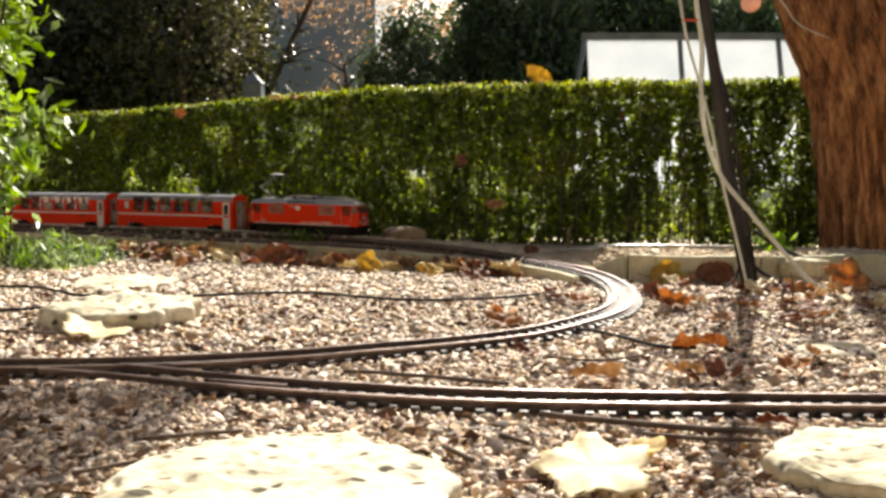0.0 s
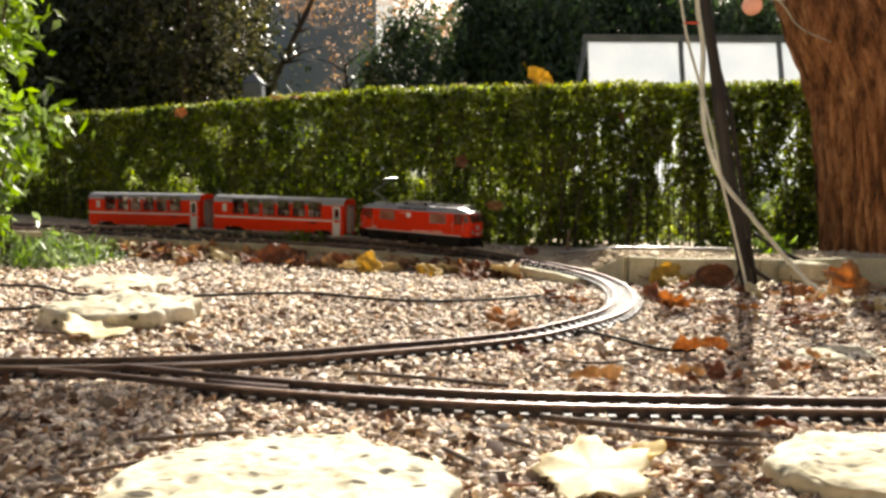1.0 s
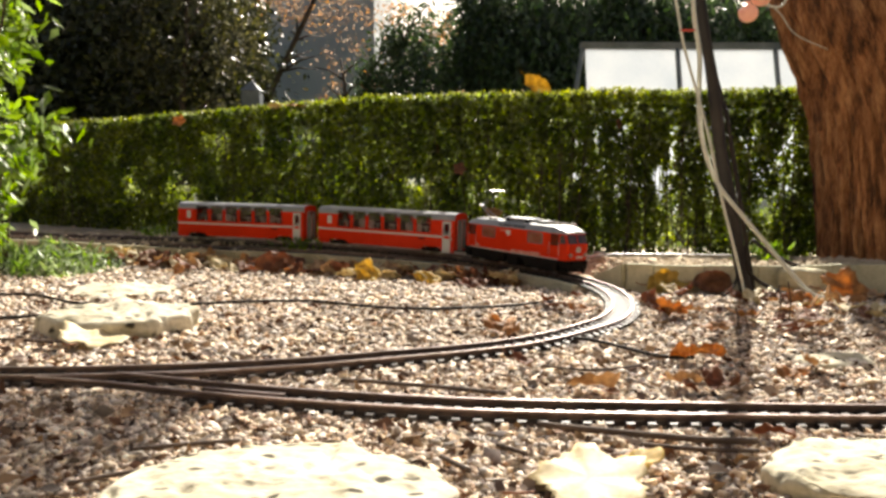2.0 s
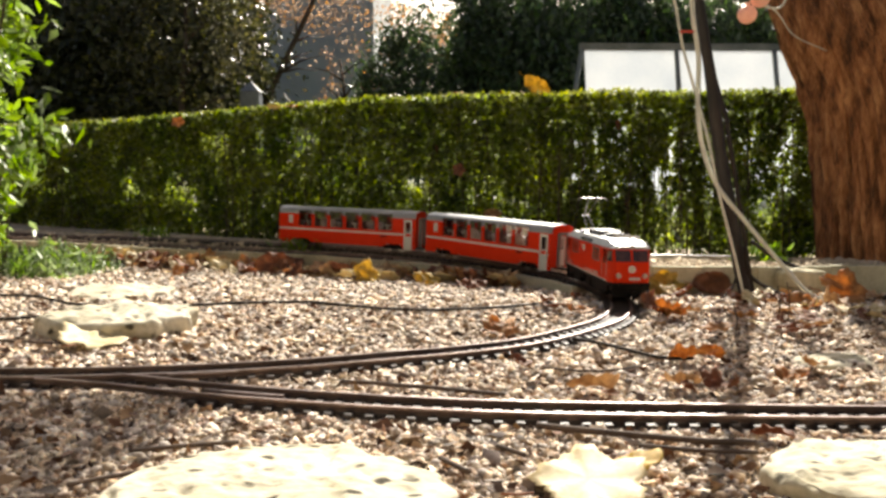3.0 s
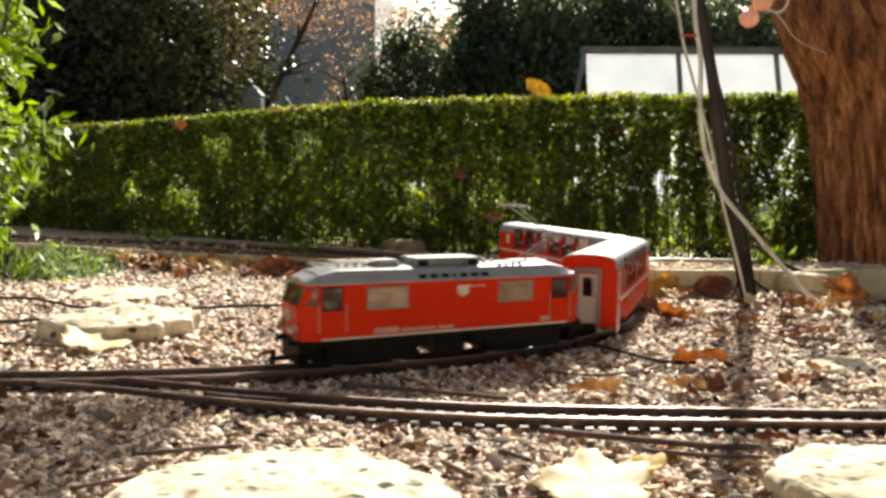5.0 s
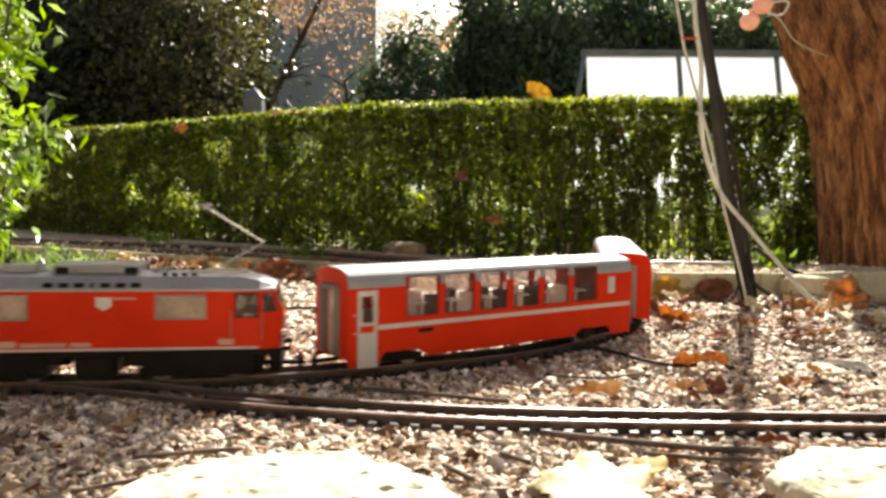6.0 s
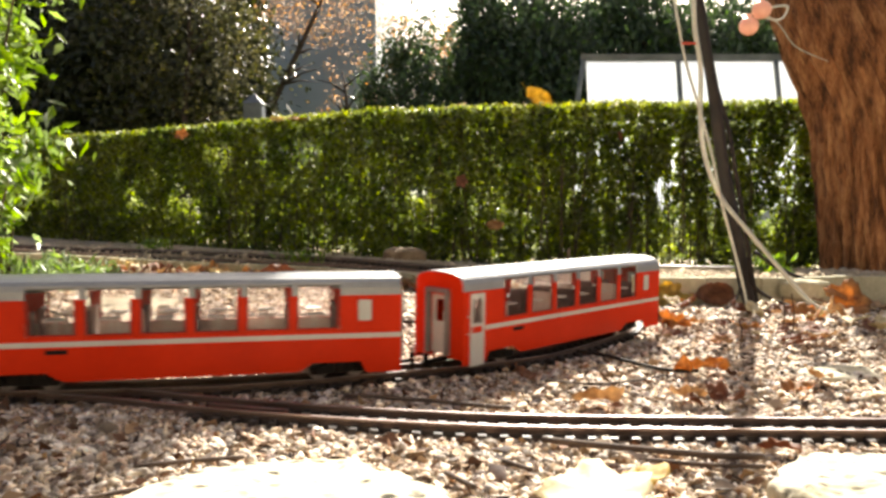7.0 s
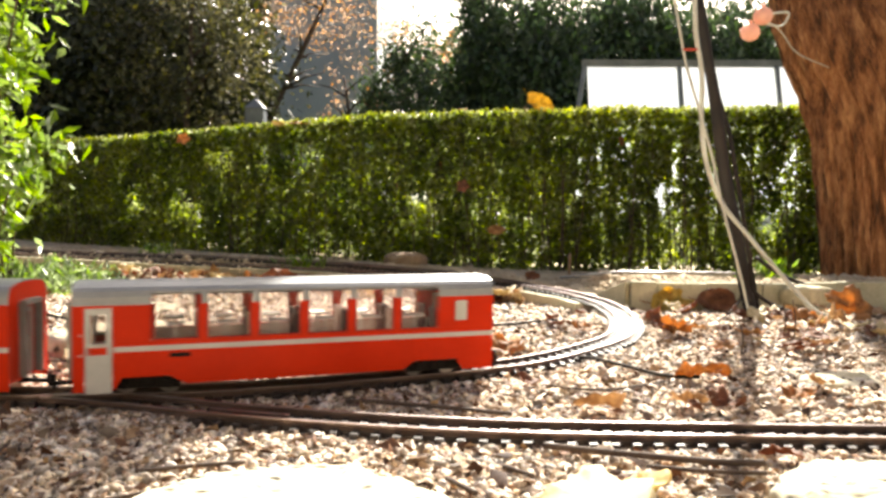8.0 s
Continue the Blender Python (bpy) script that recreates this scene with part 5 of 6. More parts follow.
def coach(label):
    """A panorama coach: x ahead, z up from the rail heads. The doors are at its leading end."""
    H, W, T = 0.325, 0.0580, 0.0030
    root = tagged(new("passenger_coach"), label, "railway coach", "coaches of the model train")
    u = lambda f: H - 2 * H * f
    # lower side walls, with cut-outs over the bogies
    for s in (-1, 1):
        bm = bmesh.new()
        y0, y1 = sorted((s * W, s * (W - T)))
        prism(bm, [(u(1), 0.084), (u(1), 0.013), (u(0.915), 0.013), (u(0.90), 0.031), (u(0.785), 0.031), (u(0.755), 0.0175), (u(0.235), 0.0175), (u(0.20), 0.031), (u(0.10), 0.031), (u(0.083), 0.013),
                   (u(0.081), 0.013), (u(0.081), 0.084)], y0, y1, "y")
        part("side_wall", bm, M_RED, root)
        for p, q, r, t, nm in ((0.024, 0.0, 0.013, 0.137, "corner_post"), (0.160, 0.081, 0.084, 0.137, "wall_panel"), (0.892, 0.850, 0.084, 0.137, "wall_panel"),
                               (1, 0.928, 0.084, 0.137, "wall_panel"), (0.928, 0.892, 0.084, 0.096, "wall_panel"), (0.928, 0.892, 0.130, 0.137, "wall_panel"),
                               (0.081, 0.024, 0.1335, 0.137, "door_lintel")):
            bm = bmesh.new()
            box(bm, u(p), u(q), y0, y1, r, t)
            part(nm, bm, M_RED, root)
    for e in (-1, 1):
        x0, x1 = sorted((e * (H - 0.001), e * (H - 0.006)))
        for s in (-1, 1):
            ya, yb = sorted((s * 0.019, s * (W - T)))
            bm = bmesh.new()
            box(bm, x0, x1, ya, yb, 0.022, 0.145)
            part("end_wall", bm, M_RED, root)
        bm = bmesh.new()
        box(bm, x0, x1, -0.019, 0.019, 0.128, 0.160)
        part("end_lintel", bm, M_RED, root)
    # roof: an arched shell with sloping shoulders, cut back over the windows
    half = [(W, 0.137), (0.0568, 0.149), (0.0540, 0.1570), (0.0480, 0.1622), (0.034, 0.1660), (0.015, 0.168)]
    shell = [(-a, b) for a, b in half] + half[::-1]
    high = [(-0.0548, 0.1535)] + shell[2:-2] + [(0.0548, 0.1535)]
    inner = lambda o, d: [(a * (1 - d / W), b - d) for a, b in o]
    bm = bmesh.new()
    for o, f0, f1 in ((shell, 0.0, 0.160), (high, 0.160, 0.850), (shell, 0.850, 1.0)):
        prism(bm, o + inner(o, 0.003)[::-1], u(f1), u(f0), "x")
    for k in range(6):
        f = 0.163 + k * 0.1165
        if k:
            for s in (-1, 1):
                prism(bm, [(s * 0.0577, 0.137), (s * 0.0565, 0.149), (s * 0.0546, 0.1545), (s * 0.0525, 0.152), (s * 0.0550, 0.137)], u(f + 0.004), u(f - 0.010), "x")
    part("roof", bm, M_SILVER, root, "silver-grey arched roof", smooth=False)
    for e in (-1, 1):
        bm = bmesh.new()
        prism(bm, [(a * 0.965, b - 0.0015) for a, b in shell], e * (H - 0.004), e * (H + 0.0008), "x")
        part("end_gable", bm, M_RED, root)
    # windows: pillar, frame and pane, one by one
    for s in (-1, 1):
        for k in range(6):
            f0 = 0.163 + k * 0.1165
            f1 = f0 + 0.1015
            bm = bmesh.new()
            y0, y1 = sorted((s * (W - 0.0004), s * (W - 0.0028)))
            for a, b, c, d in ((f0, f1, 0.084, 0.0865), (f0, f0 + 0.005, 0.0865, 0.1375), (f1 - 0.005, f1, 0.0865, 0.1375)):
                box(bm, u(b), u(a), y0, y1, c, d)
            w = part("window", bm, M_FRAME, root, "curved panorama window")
            bm = bmesh.new()
            prism(bm, [(s * (W - 0.0012), 0.086), (s * (W - 0.0012), 0.138), (s * 0.0558, 0.1485), (s * 0.0542, 0.1535), (s * 0.0535, 0.153), (s * 0.0551, 0.148), (s * (W - 0.0019), 0.138), (s * (W - 0.0019), 0.086)],
                  u(f1 - 0.004), u(f0 + 0.004), "x")
            part("pane", bm, M_GLASS, w).visible_shadow = False
            if k < 5:
                bm = bmesh.new()
                ya, yb = sorted((s * W, s * (W - T)))
                box(bm, u(f1 + 0.0150), u(f1), ya, yb, 0.084, 0.137)
                part("pillar", bm, M_RED, root)
        # belt line, door, blind window
        ya, yb = sorted((s * (W + 0.0008), s * (W - 0.0006)))
        bm = bmesh.new()
        box(bm, u(1), u(0.083), ya, yb, 0.0690, 0.0765)
        part("belt_stripe", bm, M_LIGHTGREY, root, "pale grey belt stripe")
        bm = bmesh.new()
        box(bm, u(0.926), u(0.894), ya, yb, 0.0965, 0.1295, 0.0008)
        part("blind_window", bm, M_LIGHTGREY, root, "blank whitish window")
        bm = bmesh.new()
        yc, yd = sorted((s * (W + 0.0006), s * (W - 0.0022)))
        box(bm, u(0.0795), u(0.0255), yc, yd, 0.010, 0.066)
        for a, b, c, d in ((0.0255, 0.036, 0.066, 0.133), (0.069, 0.0795, 0.066, 0.133), (0.036, 0.069, 0.124, 0.133), (0.036, 0.069, 0.077, 0.082)):
            box(bm, u(b), u(a), yc, yd, c, d)
        door = part("door", bm, M_LIGHTGREY, root, "pale grey door")
        bm = bmesh.new()
        box(bm, u(0.069), u(0.036), s * (W - 0.0014) - 0.0003, s * (W - 0.0014) + 0.0003, 0.082, 0.124)
        part("pane", bm, M_GLASS, door).visible_shadow = False
        bm = bmesh.new()
        box(bm, u(0.070), u(0.030), yc, yd, 0.066, 0.077)
        part("door_panel", bm, M_RED, door)
        for z in (0.066, 0.095):
            bm = bmesh.new()
            cyl(bm, (u(0.016), s * W, z), (u(0.016), s * (W + 0.003), z), 0.0016, n=8)
            part("marker", bm, M_LIGHTGREY, root)
        bm = bmesh.new()
        box(bm, u(0.245), u(0.20), ya, yb, 0.058, 0.0645)
        part("plate", bm, M_BLACK, root, "small dark side plate")
    # floor, underframe, interior
    for s in (-1, 1):
        ya, yb = sorted((s * (W - T - 0.0002), s * (W - T - 0.0014)))
        bm = bmesh.new()
        box(bm, u(0.90), u(0.10), ya, yb, 0.041, 0.0855)
        part("wall_lining", bm, M_LINING, root, "cream inner lining")
    bm = bmesh.new()
    box(bm, -H + 0.004, H - 0.004, -W + 0.004, W - 0.004, 0.034, 0.040)
    part("floor", bm, M_BLACK, root)
    bm = bmesh.new()
    box(bm, -0.12, 0.12, -0.030, 0.030, 0.024, 0.034, 0.003)
    part("underframe", bm, M_BLACK, root)
    for k in range(6):
        x = u(0.163 + k * 0.1165 + 0.05)
        for s in (-1, 1):
            for d in (-0.027, 0.027):
                bm = bmesh.new()
                yq = sorted((s * 0.012, s * 0.048))
                box(bm, x + d - 0.007, x + d + 0.007, yq[0], yq[1], 0.040, 0.062, 0.002)
                e = 0.006 if d > 0 else -0.006
                box(bm, x + d + e - 0.002, x + d + e + 0.002, yq[0], yq[1], 0.058, 0.116, 0.0015)
                part("seat", bm, M_DARKSEAT if (k * 2 + (s > 0) + (d > 0)) % 3 else M_SEAT, root)
            bm = bmesh.new()
            yq = sorted((s * 0.020, s * 0.050))
            box(bm, x - 0.013, x + 0.013, yq[0], yq[1], 0.1035, 0.106)
            box(bm, x - 0.002, x + 0.002, s * 0.034 - 0.002, s * 0.034 + 0.002, 0.040, 0.1035)
            part("table", bm, M_TABLE, root)
    # end doors with gangways, couplers
    for e in (-1, 1):
        bm = bmesh.new()
        x0, x1 = sorted((e * (H - 0.004), e * (H + 0.010)))
        for s in (-1, 1):
            ya, yb = sorted((s * 0.0195, s * 0.0265))
            box(bm, x0, x1, ya, yb, 0.026, 0.138, 0.002)
        box(bm, x0, x1, -0.0265, 0.0265, 0.132, 0.140, 0.002)
        g = part("gangway", bm, M_ALU, root, "grey rubber gangway")
        bm = bmesh.new()
        x0, x1 = sorted((e * (H - 0.003), e * (H - 0.005)))
        for a, b, c, d in ((-0.0195, -0.011, 0.028, 0.132), (0.011, 0.0195, 0.028, 0.132), (-0.011, 0.011, 0.028, 0.082), (-0.011, 0.011, 0.120, 0.132)):
            box(bm, x0, x1, a, b, c, d)
        part("end_door", bm, M_LIGHTGREY, g)
        bm = bmesh.new()
        x0, x1 = sorted((e * (H - 0.045), e * (H + 0.036)))
        box(bm, x0, x1, -0.006, 0.006, 0.014, 0.019, 0.001)
        cyl(bm, (e * (H + 0.030), 0, 0.008), (e * (H + 0.030), 0, 0.030), 0.004, n=8)
        part("coupler", bm, M_BLACK, root, "black hook coupler")
    b = [bogie(root, k * 0.222, 0.05, 0.034) for k in (1, -1)]
    return root, b


def build_loco():
    root = tagged(new("locomotive"), "red model electric locomotive with grey roof and raised pantograph", "locomotive")
    H, W = 0.268, 0.057
    # body shell lofted through cross-sections; the cabs taper towards the ends
    bm = bmesh.new()
    secs = [(-H, 0.046), (-H + 0.030, W), (H - 0.030, W), (H, 0.046)]
    rings = []
    for x, w in secs:
        e = math.copysign(1, x)
        tip = abs(x) == H
        zs = ((0.050, 0.0), (0.102, 0.004 if tip else 0.0), (0.1385, -0.010 if tip else 0.0))
        left = [bm.verts.new((x + e * d, -w, z)) for z, d in zs]
        right = [bm.verts.new((x + e * d, w, z)) for z, d in zs]
        rings.append(left + right[::-1])
    for a, b in zip(rings, rings[1:]):
        for k in range(5):
            bm.faces.new((a[k], a[k + 1], b[k + 1], b[k]))
        bm.faces.new((a[5], a[0], b[0], b[5]))
    for r in (rings[0], rings[-1]):
        bm.faces.new((r[0], r[1], r[4], r[5]))
        bm.faces.new((r[1], r[2], r[3], r[4]))
    bmesh.ops.bevel(bm, geom=[e for e in bm.edges if abs((e.verts[0].co - e.verts[1].co).z) > 0.03], offset=0.004, segments=3, affect="EDGES")
    part("body", bm, M_RED, root, smooth=False)
    # roof with sloping shoulders and raked ends
    bm = bmesh.new()
    out = []
    for x, w, k in ((-H + 0.009, 0.045, 0.0), (-H + 0.032, W, 0.55), (-H + 0.060, W, 1.0), (H - 0.060, W, 1.0), (H - 0.032, W, 0.55), (H - 0.009, 0.045, 0.0)):
        prof = [(-w - 0.0010, 0.1375), (-w - 0.0006, 0.1410), (-w * 0.80, 0.1440 + 0.0140 * k), (-w * 0.42, 0.1455 + 0.0155 * k), (w * 0.42, 0.1455 + 0.0155 * k), (w * 0.80, 0.1440 + 0.0140 * k), (w + 0.0006, 0.1410), (w + 0.0010, 0.1375)]
        out.append([bm.verts.new((x, y, z)) for y, z in prof])
    for a, b in zip(out, out[1:]):
        for k in range(8):
            bm.faces.new((a[k], a[(k + 1) % 8], b[(k + 1) % 8], b[k]))
    bm.faces.new(out[0]), bm.faces.new(out[-1][::-1])
    part("roof", bm, M_SILVER, root, "silver-grey roof with sloping shoulders")
    for s in (-1, 1):
        for x, half in ((0.060, 0.0065), (0.039, 0.0065), (0.018, 0.0065), (0.0, 0.002), (-0.018, 0.0065), (-0.039, 0.0065), (-0.060, 0.0065)):
            bm = bmesh.new()
            prism(bm, [(s * (W + 0.0006), 0.1432), (s * (W - 0.0035), 0.1495), (s * (W - 0.0078), 0.1485), (s * (W - 0.004), 0.1425)], x - half, x + half, "x")
            part("vent", bm, M_BLACK, root, "dark roof vent")
    # roof equipment
    bm = bmesh.new()
    box(bm, -0.062, 0.062, -0.032, 0.032, 0.1705, 0.1740, 0.001)
    box(bm, -0.060, 0.060, -0.022, 0.022, 0.159, 0.1710)
    for x in (-0.060, -0.036, 0.036, 0.060):
        for w in (-0.030, 0.030):
            box(bm, x - 0.002, x + 0.002, w - 0.0015, w + 0.0015, 0.159, 0.171)
    part("roof_hatch", bm, M_SILVER, root, "raised silver hatch on small posts")
    for k in range(4):
        for w in (-0.040, 0.040):
            bm = bmesh.new()
            box(bm, -0.098 - k * 0.014 - 0.0035, -0.098 - k * 0.014 + 0.0035, w - 0.003, w + 0.003, 0.157, 0.1635, 0.001)
            part("terminal", bm, M_BLACK, root, "small dark roof terminal")
    bm = bmesh.new()
    box(bm, 0.085, 0.135, -0.024, 0.024, 0.159, 0.1715, 0.004)
    part("roof_box", bm, M_SILVER, root)
    for x in (-0.048, 0.048):
        for s in (-1, 1):
            bm = bmesh.new()
            box(bm, x - 0.0095, x + 0.0095, s * 0.0285 - 0.0008, s * 0.0285 + 0.0008, 0.1605, 0.1700)
            part("grille", bm, M_BLACK, root)
    for x in (0.15, 0.165, 0.18, 0.195, -0.08, -0.095):
        for s in (-0.016, 0.016):
            bm = bmesh.new()
            cyl(bm, (x, s, 0.156), (x, s, 0.169), 0.0030, n=8)
            part("insulator", bm, M_STEEL, root)
    for s in (-0.016, 0.016):
        bm = bmesh.new()
        cyl(bm, (0.09, s, 0.170), (0.20, s, 0.170), 0.0014, n=6)
        part("bus_bar", bm, M_STEEL, root)
    # folded leading pantograph and raised trailing pantograph
    bm = bmesh.new()
    for s in (-0.014, 0.014):
        cyl(bm, (0.14, s, 0.167), (0.235, s, 0.165), 0.0013, n=6)
    cyl(bm, (0.225, -0.034, 0.168), (0.225, 0.034, 0.168), 0.0018, n=6)
    part("folded_pantograph", bm, M_STEEL, root, "folded pantograph")
    bm = bmesh.new()
    box(bm, -0.215, -0.145, -0.020, 0.020, 0.160, 0.164, 0.001)
    for s in (-0.012, 0.012):
        cyl(bm, (-0.165, s, 0.163), (-0.238, s * 0.6, 0.207), 0.0016, n=7)
    cyl(bm, (-0.238, -0.012, 0.207), (-0.238, 0.012, 0.207), 0.0016, n=7)
    for s in (-1, 1):
        cyl(bm, (-0.238, s * 0.003, 0.207), (-0.150, s * 0.016, 0.262), 0.0012, n=7)
    panto = part("pantograph", bm, M_STEEL, root, "raised silver single-arm pantograph")
    bm = bmesh.new()
    for d in (-0.006, 0.006):
        cyl(bm, (-0.150 + d, -0.036, 0.264), (-0.150 + d, 0.036, 0.264), 0.0018, n=7)
        for s in (-1, 1):
            cyl(bm, (-0.150 + d, s * 0.036, 0.264), (-0.150 + d, s * 0.046, 0.258), 0.0012, n=7)
    part("contact_strip", bm, M_STEEL, panto)
    # windows
    for s in (-1, 1):
        yy = s * W
        for x0, x1, z0, z1, m, nm in ((0.089, 0.157, 0.098, 0.130, M_WARMGLASS, "engine_room_window"), (-0.157, -0.089, 0.098, 0.130, M_WARMGLASS, "engine_room_window"),
                                      (0.203, 0.232, 0.100, 0.132, M_DARKGLASS, "cab_window"), (-0.232, -0.203, 0.100, 0.132, M_DARKGLASS, "cab_window")):
            bm = bmesh.new()
            ya, yb = sorted((yy - s * 0.0008, yy + s * 0.0010))
            for a, b, c, d in ((x0 - 0.0025, x1 + 0.0025, z1, z1 + 0.0025), (x0 - 0.0025, x1 + 0.0025, z0 - 0.0025, z0), (x0 - 0.0025, x0, z0, z1), (x1, x1 + 0.0025, z0, z1)):
                box(bm, a, b, ya, yb, c, d)
            w = part(nm, bm, M_ALU if m is M_WARMGLASS else M_BLACK, root)
            bm = bmesh.new()
            box(bm, x0, x1, yy - s * 0.0003 - 0.0003, yy - s * 0.0003 + 0.0006, z0, z1)
            part("pane", bm, m, w)
        bm = bmesh.new()
        ya, yb = sorted((yy - s * 0.0005, yy + s * 0.0009))
        box(bm, -H + 0.034, H - 0.034, ya, yb, 0.0505, 0.0540)
        part("sole_stripe", bm, M_LIGHTGREY, root, "pale stripe along the sole bar")
        # unreadable lettering and plates as plain bars
        for x0, x1, z0, z1, nm in ((0.002, 0.030, 0.0565, 0.0625, "lettering_bar"), (0.036, 0.098, 0.0565, 0.0625, "lettering_bar"), (0.103, 0.147, 0.0565, 0.0655, "lettering_bar"), (-0.199, -0.177, 0.0570, 0.0660, "number_bar"),
                                   (-0.060, -0.029, 0.1255, 0.1285, "lettering_bar"), (-0.027, -0.005, 0.109, 0.129, "emblem")):
            bm = bmesh.new()
            if nm == "emblem":
                prism(bm, [(x0, z1), (x1, z1), (x1, z0 + 0.007), ((x0 + x1) / 2, z0), (x0, z0 + 0.007)], ya, yb, "y")
            else:
                box(bm, x0, x1, ya, yb, z0, z1)
            part(nm, bm, M_LETTER if "bar" in nm else M_LIGHTGREY, root)
        for x in (0.195, 0.240, -0.195, -0.240):
            bm = bmesh.new()
            cyl(bm, (x, yy + s * 0.003, 0.064), (x, yy + s * 0.003, 0.108), 0.0007, n=6)
            part("handrail", bm, M_STEEL, root)
    # faces
    for e in (-1, 1):
        lean = lambda z: e * (H + 0.004 - 0.014 * max(0, z - 0.102) / 0.0365 + 0.0008)
        for s in (-1, 1):
            bm = bmesh.new()
            ya, yb = sorted((s * 0.003, s * 0.043))
            q = [(lean(0.106), ya, 0.106), (lean(0.106), yb, 0.106), (lean(0.1345), yb, 0.1345), (lean(0.1345), ya, 0.1345)]
            lo = [bm.verts.new(p) for p in q]
            hi = [bm.verts.new((p[0] - e * 0.003, p[1], p[2])) for p in q]
            bm.faces.new(lo), bm.faces.new(hi[::-1])
            for k in range(4):
                bm.faces.new((lo[k], lo[(k + 1) % 4], hi[(k + 1) % 4], hi[k]))
            part("windscreen", bm, M_DARKGLASS, root, "dark windscreen")
            # corner window in the tapering cab side
            bm = bmesh.new()
            a0, a1 = Vector((e * (H - 0.027), s * (W - 0.0002), 0)), Vector((e * (H - 0.006), s * (0.0484), 0))
            nrm = Vector((e * 0.35, s * 0.94, 0)) * 0.0008
            q = [(a0 + nrm, 0.105), (a1 + nrm, 0.106), (a1 + nrm - Vector((e * 0.008, 0, 0)), 0.1335), (a0 + nrm, 0.1335)]
            lo = [bm.verts.new((p.x, p.y, z)) for p, z in q]
            hi = [bm.verts.new((p.x - nrm.x * 4, p.y - nrm.y * 4, z)) for p, z in q]
            bm.faces.new(lo), bm.faces.new(hi[::-1])
            for k in range(4):
                bm.faces.new((lo[k], lo[(k + 1) % 4], hi[(k + 1) % 4], hi[k]))
            part("corner_window", bm, M_DARKGLASS, root)
            bm = bmesh.new()
            cyl(bm, (e * (H - 0.002), s * 0.035, 0.069), (e * (H + 0.006), s * 0.035, 0.069), 0.0068, n=16)
            hl = part("headlight", bm, M_STEEL, root)
            bm = bmesh.new()
            cyl(bm, (e * (H + 0.0055), s * 0.035, 0.069), (e * (H + 0.0075), s * 0.035, 0.069), 0.0058, n=16)
            part("lens", bm, M_LAMP, hl)
            bm = bmesh.new()
            cyl(bm, (e * (H - 0.004), s * 0.030, 0.045), (e * (H + 0.012), s * 0.030, 0.045), 0.004, n=10)
            cyl(bm, (e * (H + 0.012), s * 0.030, 0.045), (e * (H + 0.0145), s * 0.030, 0.045), 0.0075, n=14)
            part("buffer", bm, M_BLACK, root)
        bm = bmesh.new()
        cyl(bm, (e * (H + 0.001), 0, 0.086), (e * (H + 0.0055), 0, 0.086), 0.0098, n=24)
        disc = part("roundel", bm, M_LIGHTGREY, root, "round pale emblem on the front")
        for a0 in (0.5, 2.6, 4.7):
            bm = bmesh.new()
            prism(bm, [(0.0062 * math.cos(a0 + q) * w, 0.086 + 0.0062 * math.sin(a0 + q) * w) for q, w in ((-0.5, 1), (0.5, 1), (0.4, 0.35), (-0.4, 0.35))], *sorted((e * (H + 0.005), e * (H + 0.0059))), "x")
            part("emblem_mark", bm, M_WARMGLASS, disc)
        bm = bmesh.new()
        box(bm, *sorted((e * (H - 0.001), e * (H + 0.004))), -0.006, 0.022, 0.0575, 0.0640)
        part("number_bar", bm, M_LIGHTGREY, root)
        bm = bmesh.new()
        cyl(bm, (e * (H - 0.016), 0, 0.1420), (e * (H - 0.004), 0, 0.1420), 0.0055, n=14)
        part("top_lamp", bm, M_LAMP, root)
        bm = bmesh.new()
        prism(bm, [(-0.050, 0.0498), (0.050, 0.0498), (0.050, 0.030), (0.040, 0.012), (-0.040, 0.012), (-0.050, 0.030)], *sorted((e * (H - 0.018), e * (H + 0.001))), "x")
        part("snow_plough", bm, M_BLACK, root, "black end skirt")
        bm = bmesh.new()
        box(bm, *sorted((e * (H - 0.03), e * (H + 0.034))), -0.006, 0.006, 0.014, 0.020, 0.001)
        cyl(bm, (e * (H + 0.028), 0, 0.009), (e * (H + 0.028), 0, 0.032), 0.004, n=8)
        part("coupler", bm, M_BLACK, root, "black hook coupler")
    # underframe
    bm = bmesh.new()
    box(bm, -H + 0.012, H - 0.012, -0.053, 0.053, 0.040, 0.0502, 0.001)
    part("underframe", bm, M_BLACK, root, "black underframe")
    bm = bmesh.new()
    box(bm, -0.030, 0.030, -0.047, 0.047, 0.008, 0.0415, 0.004)
    part("battery_box", bm, M_BLACK, root)
    for e in (-1, 1):
        bm = bmesh.new()
        box(bm, *sorted((e * 0.068, e * 0.240)), -0.036, 0.036, 0.010, 0.0415, 0.002)
        part("motor_block", bm, M_BLACK, root)
        for s in (-1, 1):
            bm = bmesh.new()
            box(bm, *sorted((e * 0.066, e * 0.225)), s * 0.049 - 0.003, s * 0.049 + 0.003, 0.010, 0.0415, 0.001)
            part("side_beam", bm, M_BLACK, root)
    for s in (-1, 1):
        for x0, x1, z0 in ((-0.07, -0.04, 0.024), (0.042, 0.066, 0.028)):
            bm = bmesh.new()
            box(bm, x0, x1, s * 0.043 - 0.006, s * 0.043 + 0.006, z0, 0.047, 0.002)
            part("equipment_box", bm, M_BLACK, root)
    b = [bogie(root, k * 0.142, 0.085, 0.040, True) for k in (1, -1)]
    return root, b


loco_parts = build_loco()
lead_coach = coach("red panorama coach with pale belt stripe behind the locomotive")
last_coach = coach("red panorama coach with pale belt stripe at the train's end")

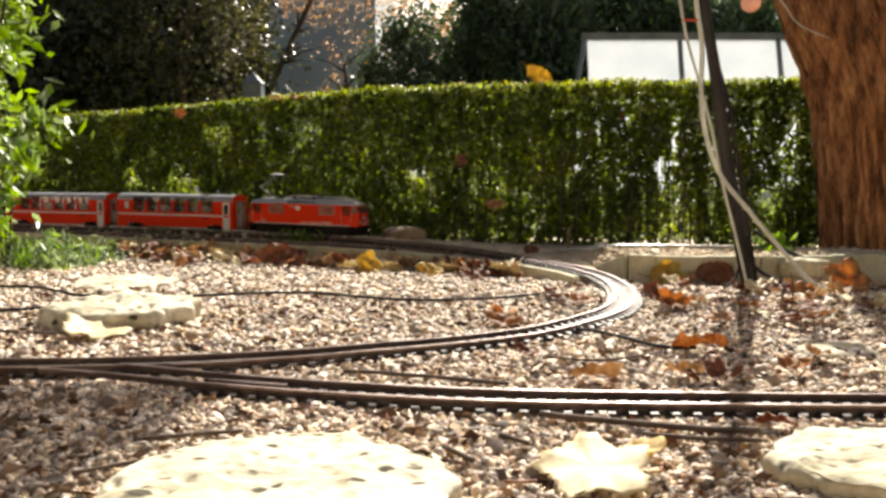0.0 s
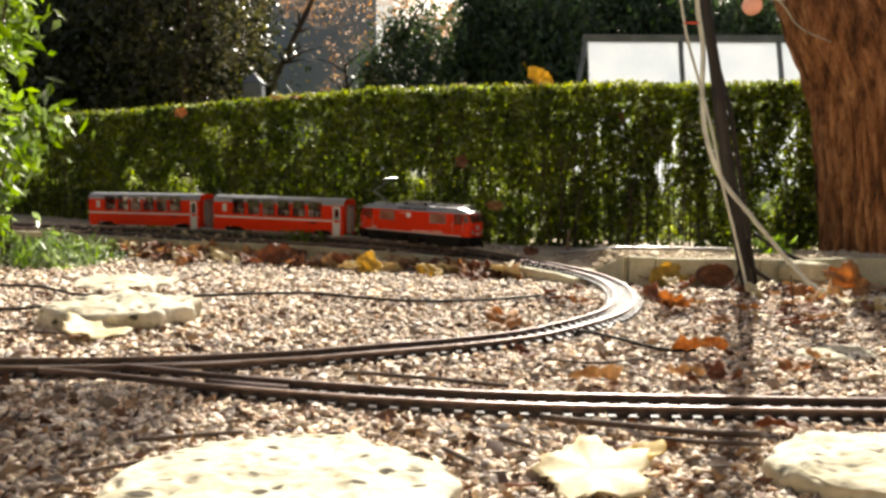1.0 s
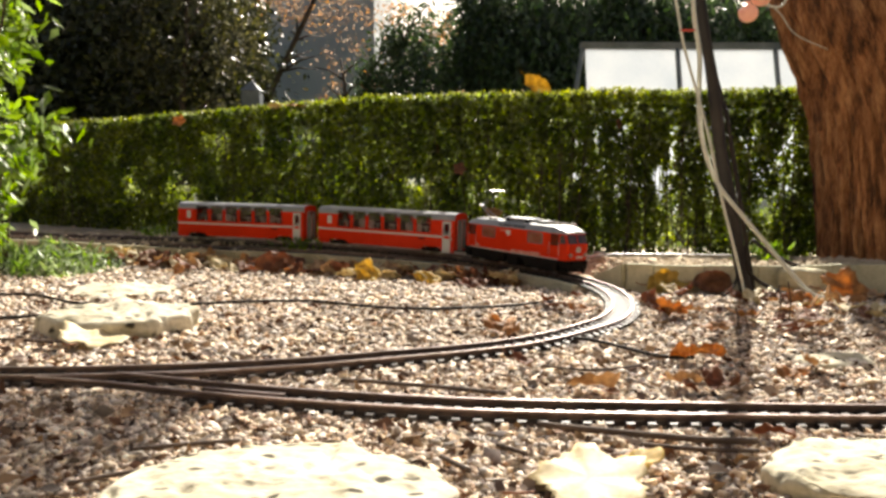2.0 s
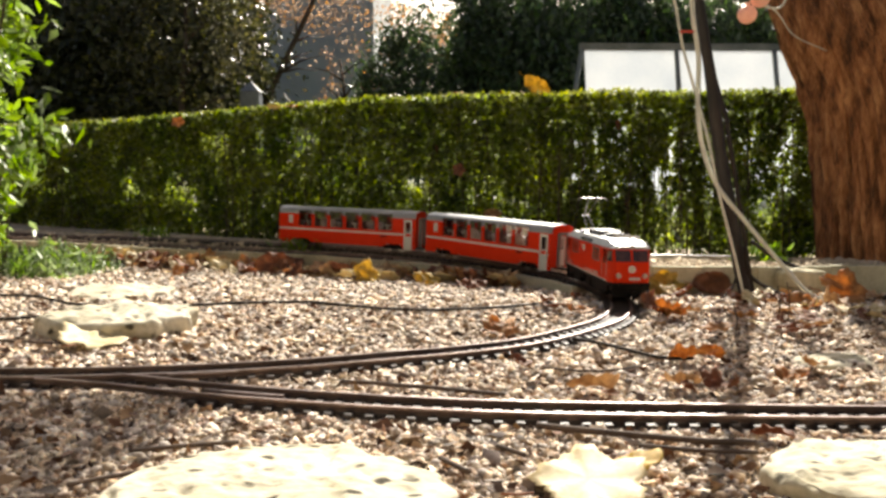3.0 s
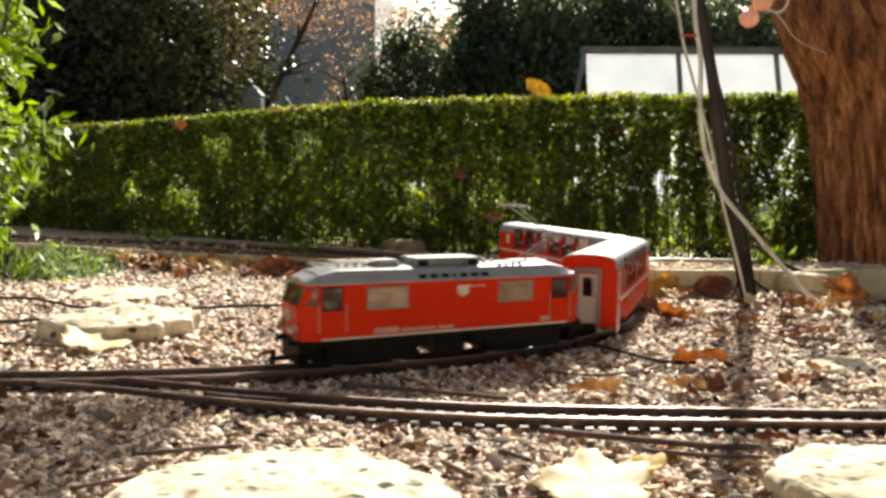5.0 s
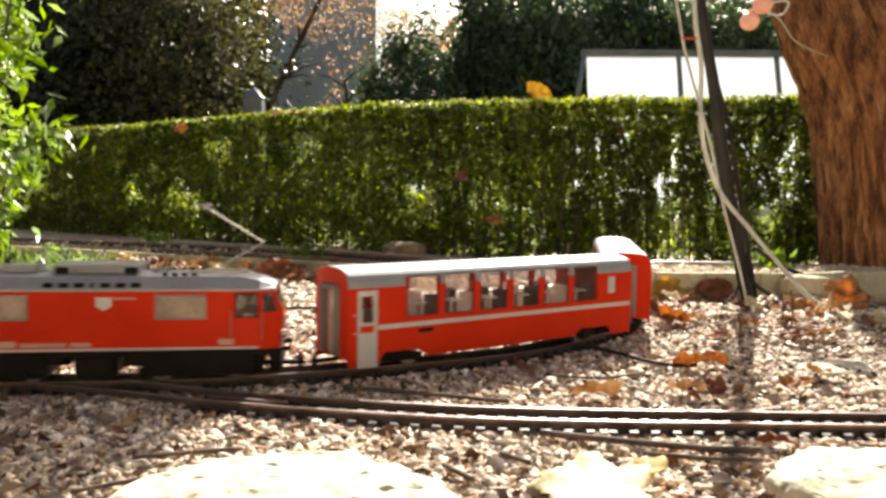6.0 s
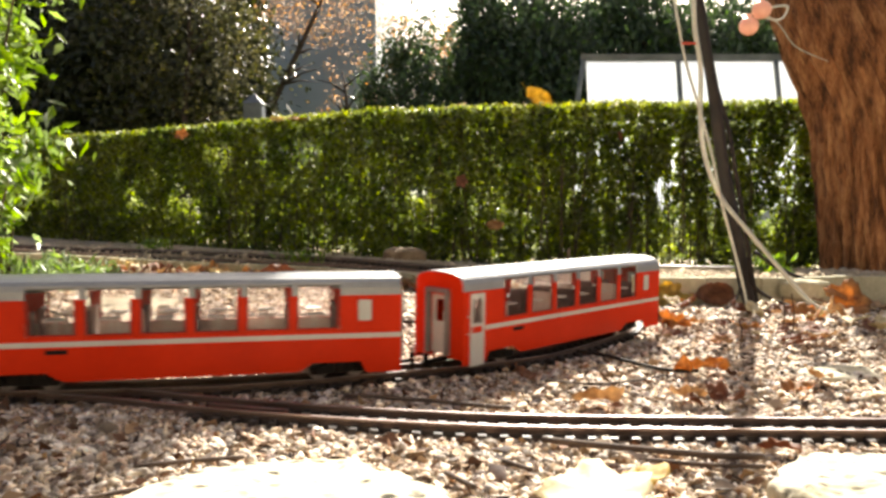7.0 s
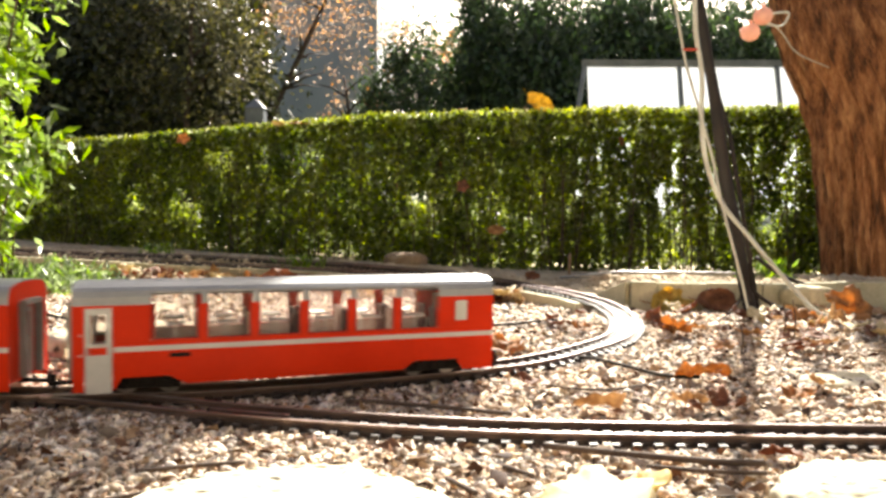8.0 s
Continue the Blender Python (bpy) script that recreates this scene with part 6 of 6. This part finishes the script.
# where the locomotive's middle stands along the line
RUN = [(0.0, 1.458), (1.0, 2.005), (2.0, 2.545), (3.0, 3.078), (4.0, 3.622), (5.0, 4.175), (6.0, 4.723), (7.0, 5.266), (8.0, 5.824)]


def run_at(t):
    a = np.array(RUN)
    k = np.clip(np.searchsorted(a[:, 0], t, side="right") - 1, 0, len(a) - 2)
    slope = np.gradient(a[:, 1], a[:, 0])
    d = a[k + 1, 0] - a[k, 0]
    u = (t - a[k, 0]) / d
    return ((2 * u**3 - 3 * u**2 + 1) * a[k, 1] + (u**3 - 2 * u**2 + u) * d * slope[k] + (-2 * u**3 + 3 * u**2) * a[k + 1, 1] + (u**3 - u**2) * d * slope[k + 1])


def vehicle_pose(s, reach):
    a, b = loop.at(s + reach), loop.at(s - reach)
    za, zb = float(main_level(*a)), float(main_level(*b))
    m, d = (a + b) / 2, a - b
    yaw = math.degrees(math.atan2(d[1], d[0]))
    tip = math.degrees(math.atan2(za - zb, float(np.hypot(*d))))
    bank = math.degrees(math.atan2(float(rail_level(*(m + np.array([-d[1], d[0]]) * 0.1)) - rail_level(*m)), 0.1 * float(np.hypot(*d))))
    return Matrix.Translation((m[0], m[1], (za + zb) / 2)) @ Euler((radians(bank), radians(-tip), radians(yaw)), "XYZ").to_matrix().to_4x4(), yaw


def motions():
    ticks = [k / FPS for k in range(0, 8 * FPS + 1)]
    for (root, bogies), back, reach in ((loco_parts, 0.0, 0.142), (lead_coach, 0.669, 0.222), (last_coach, 1.390, 0.222)):
        rows = [(t, vehicle_pose(run_at(t) - back, reach)[0]) for t in ticks[::3]]
        walk(root, rows)
        for (bg, wheels), sign in zip(bogies, (1, -1)):
            swing = []
            for t in ticks[::6]:
                s = run_at(t) - back
                d = loop.dir(s + sign * reach, 0.03)
                yaw = vehicle_pose(s, reach)[1]
                rel = (math.degrees(math.atan2(d[1], d[0])) - yaw + 180) % 360 - 180
                swing.append((t, pose(sign * reach, 0, 0, 0, 0, rel)))
            walk(bg, swing)
            for w in wheels:
                x, z = w.location.x, w.location.z
                walk(w, [(t, pose(x, 0, z, 0, math.degrees((run_at(t) - run_at(0)) / 0.0155), 0)) for t in ticks])


motions()
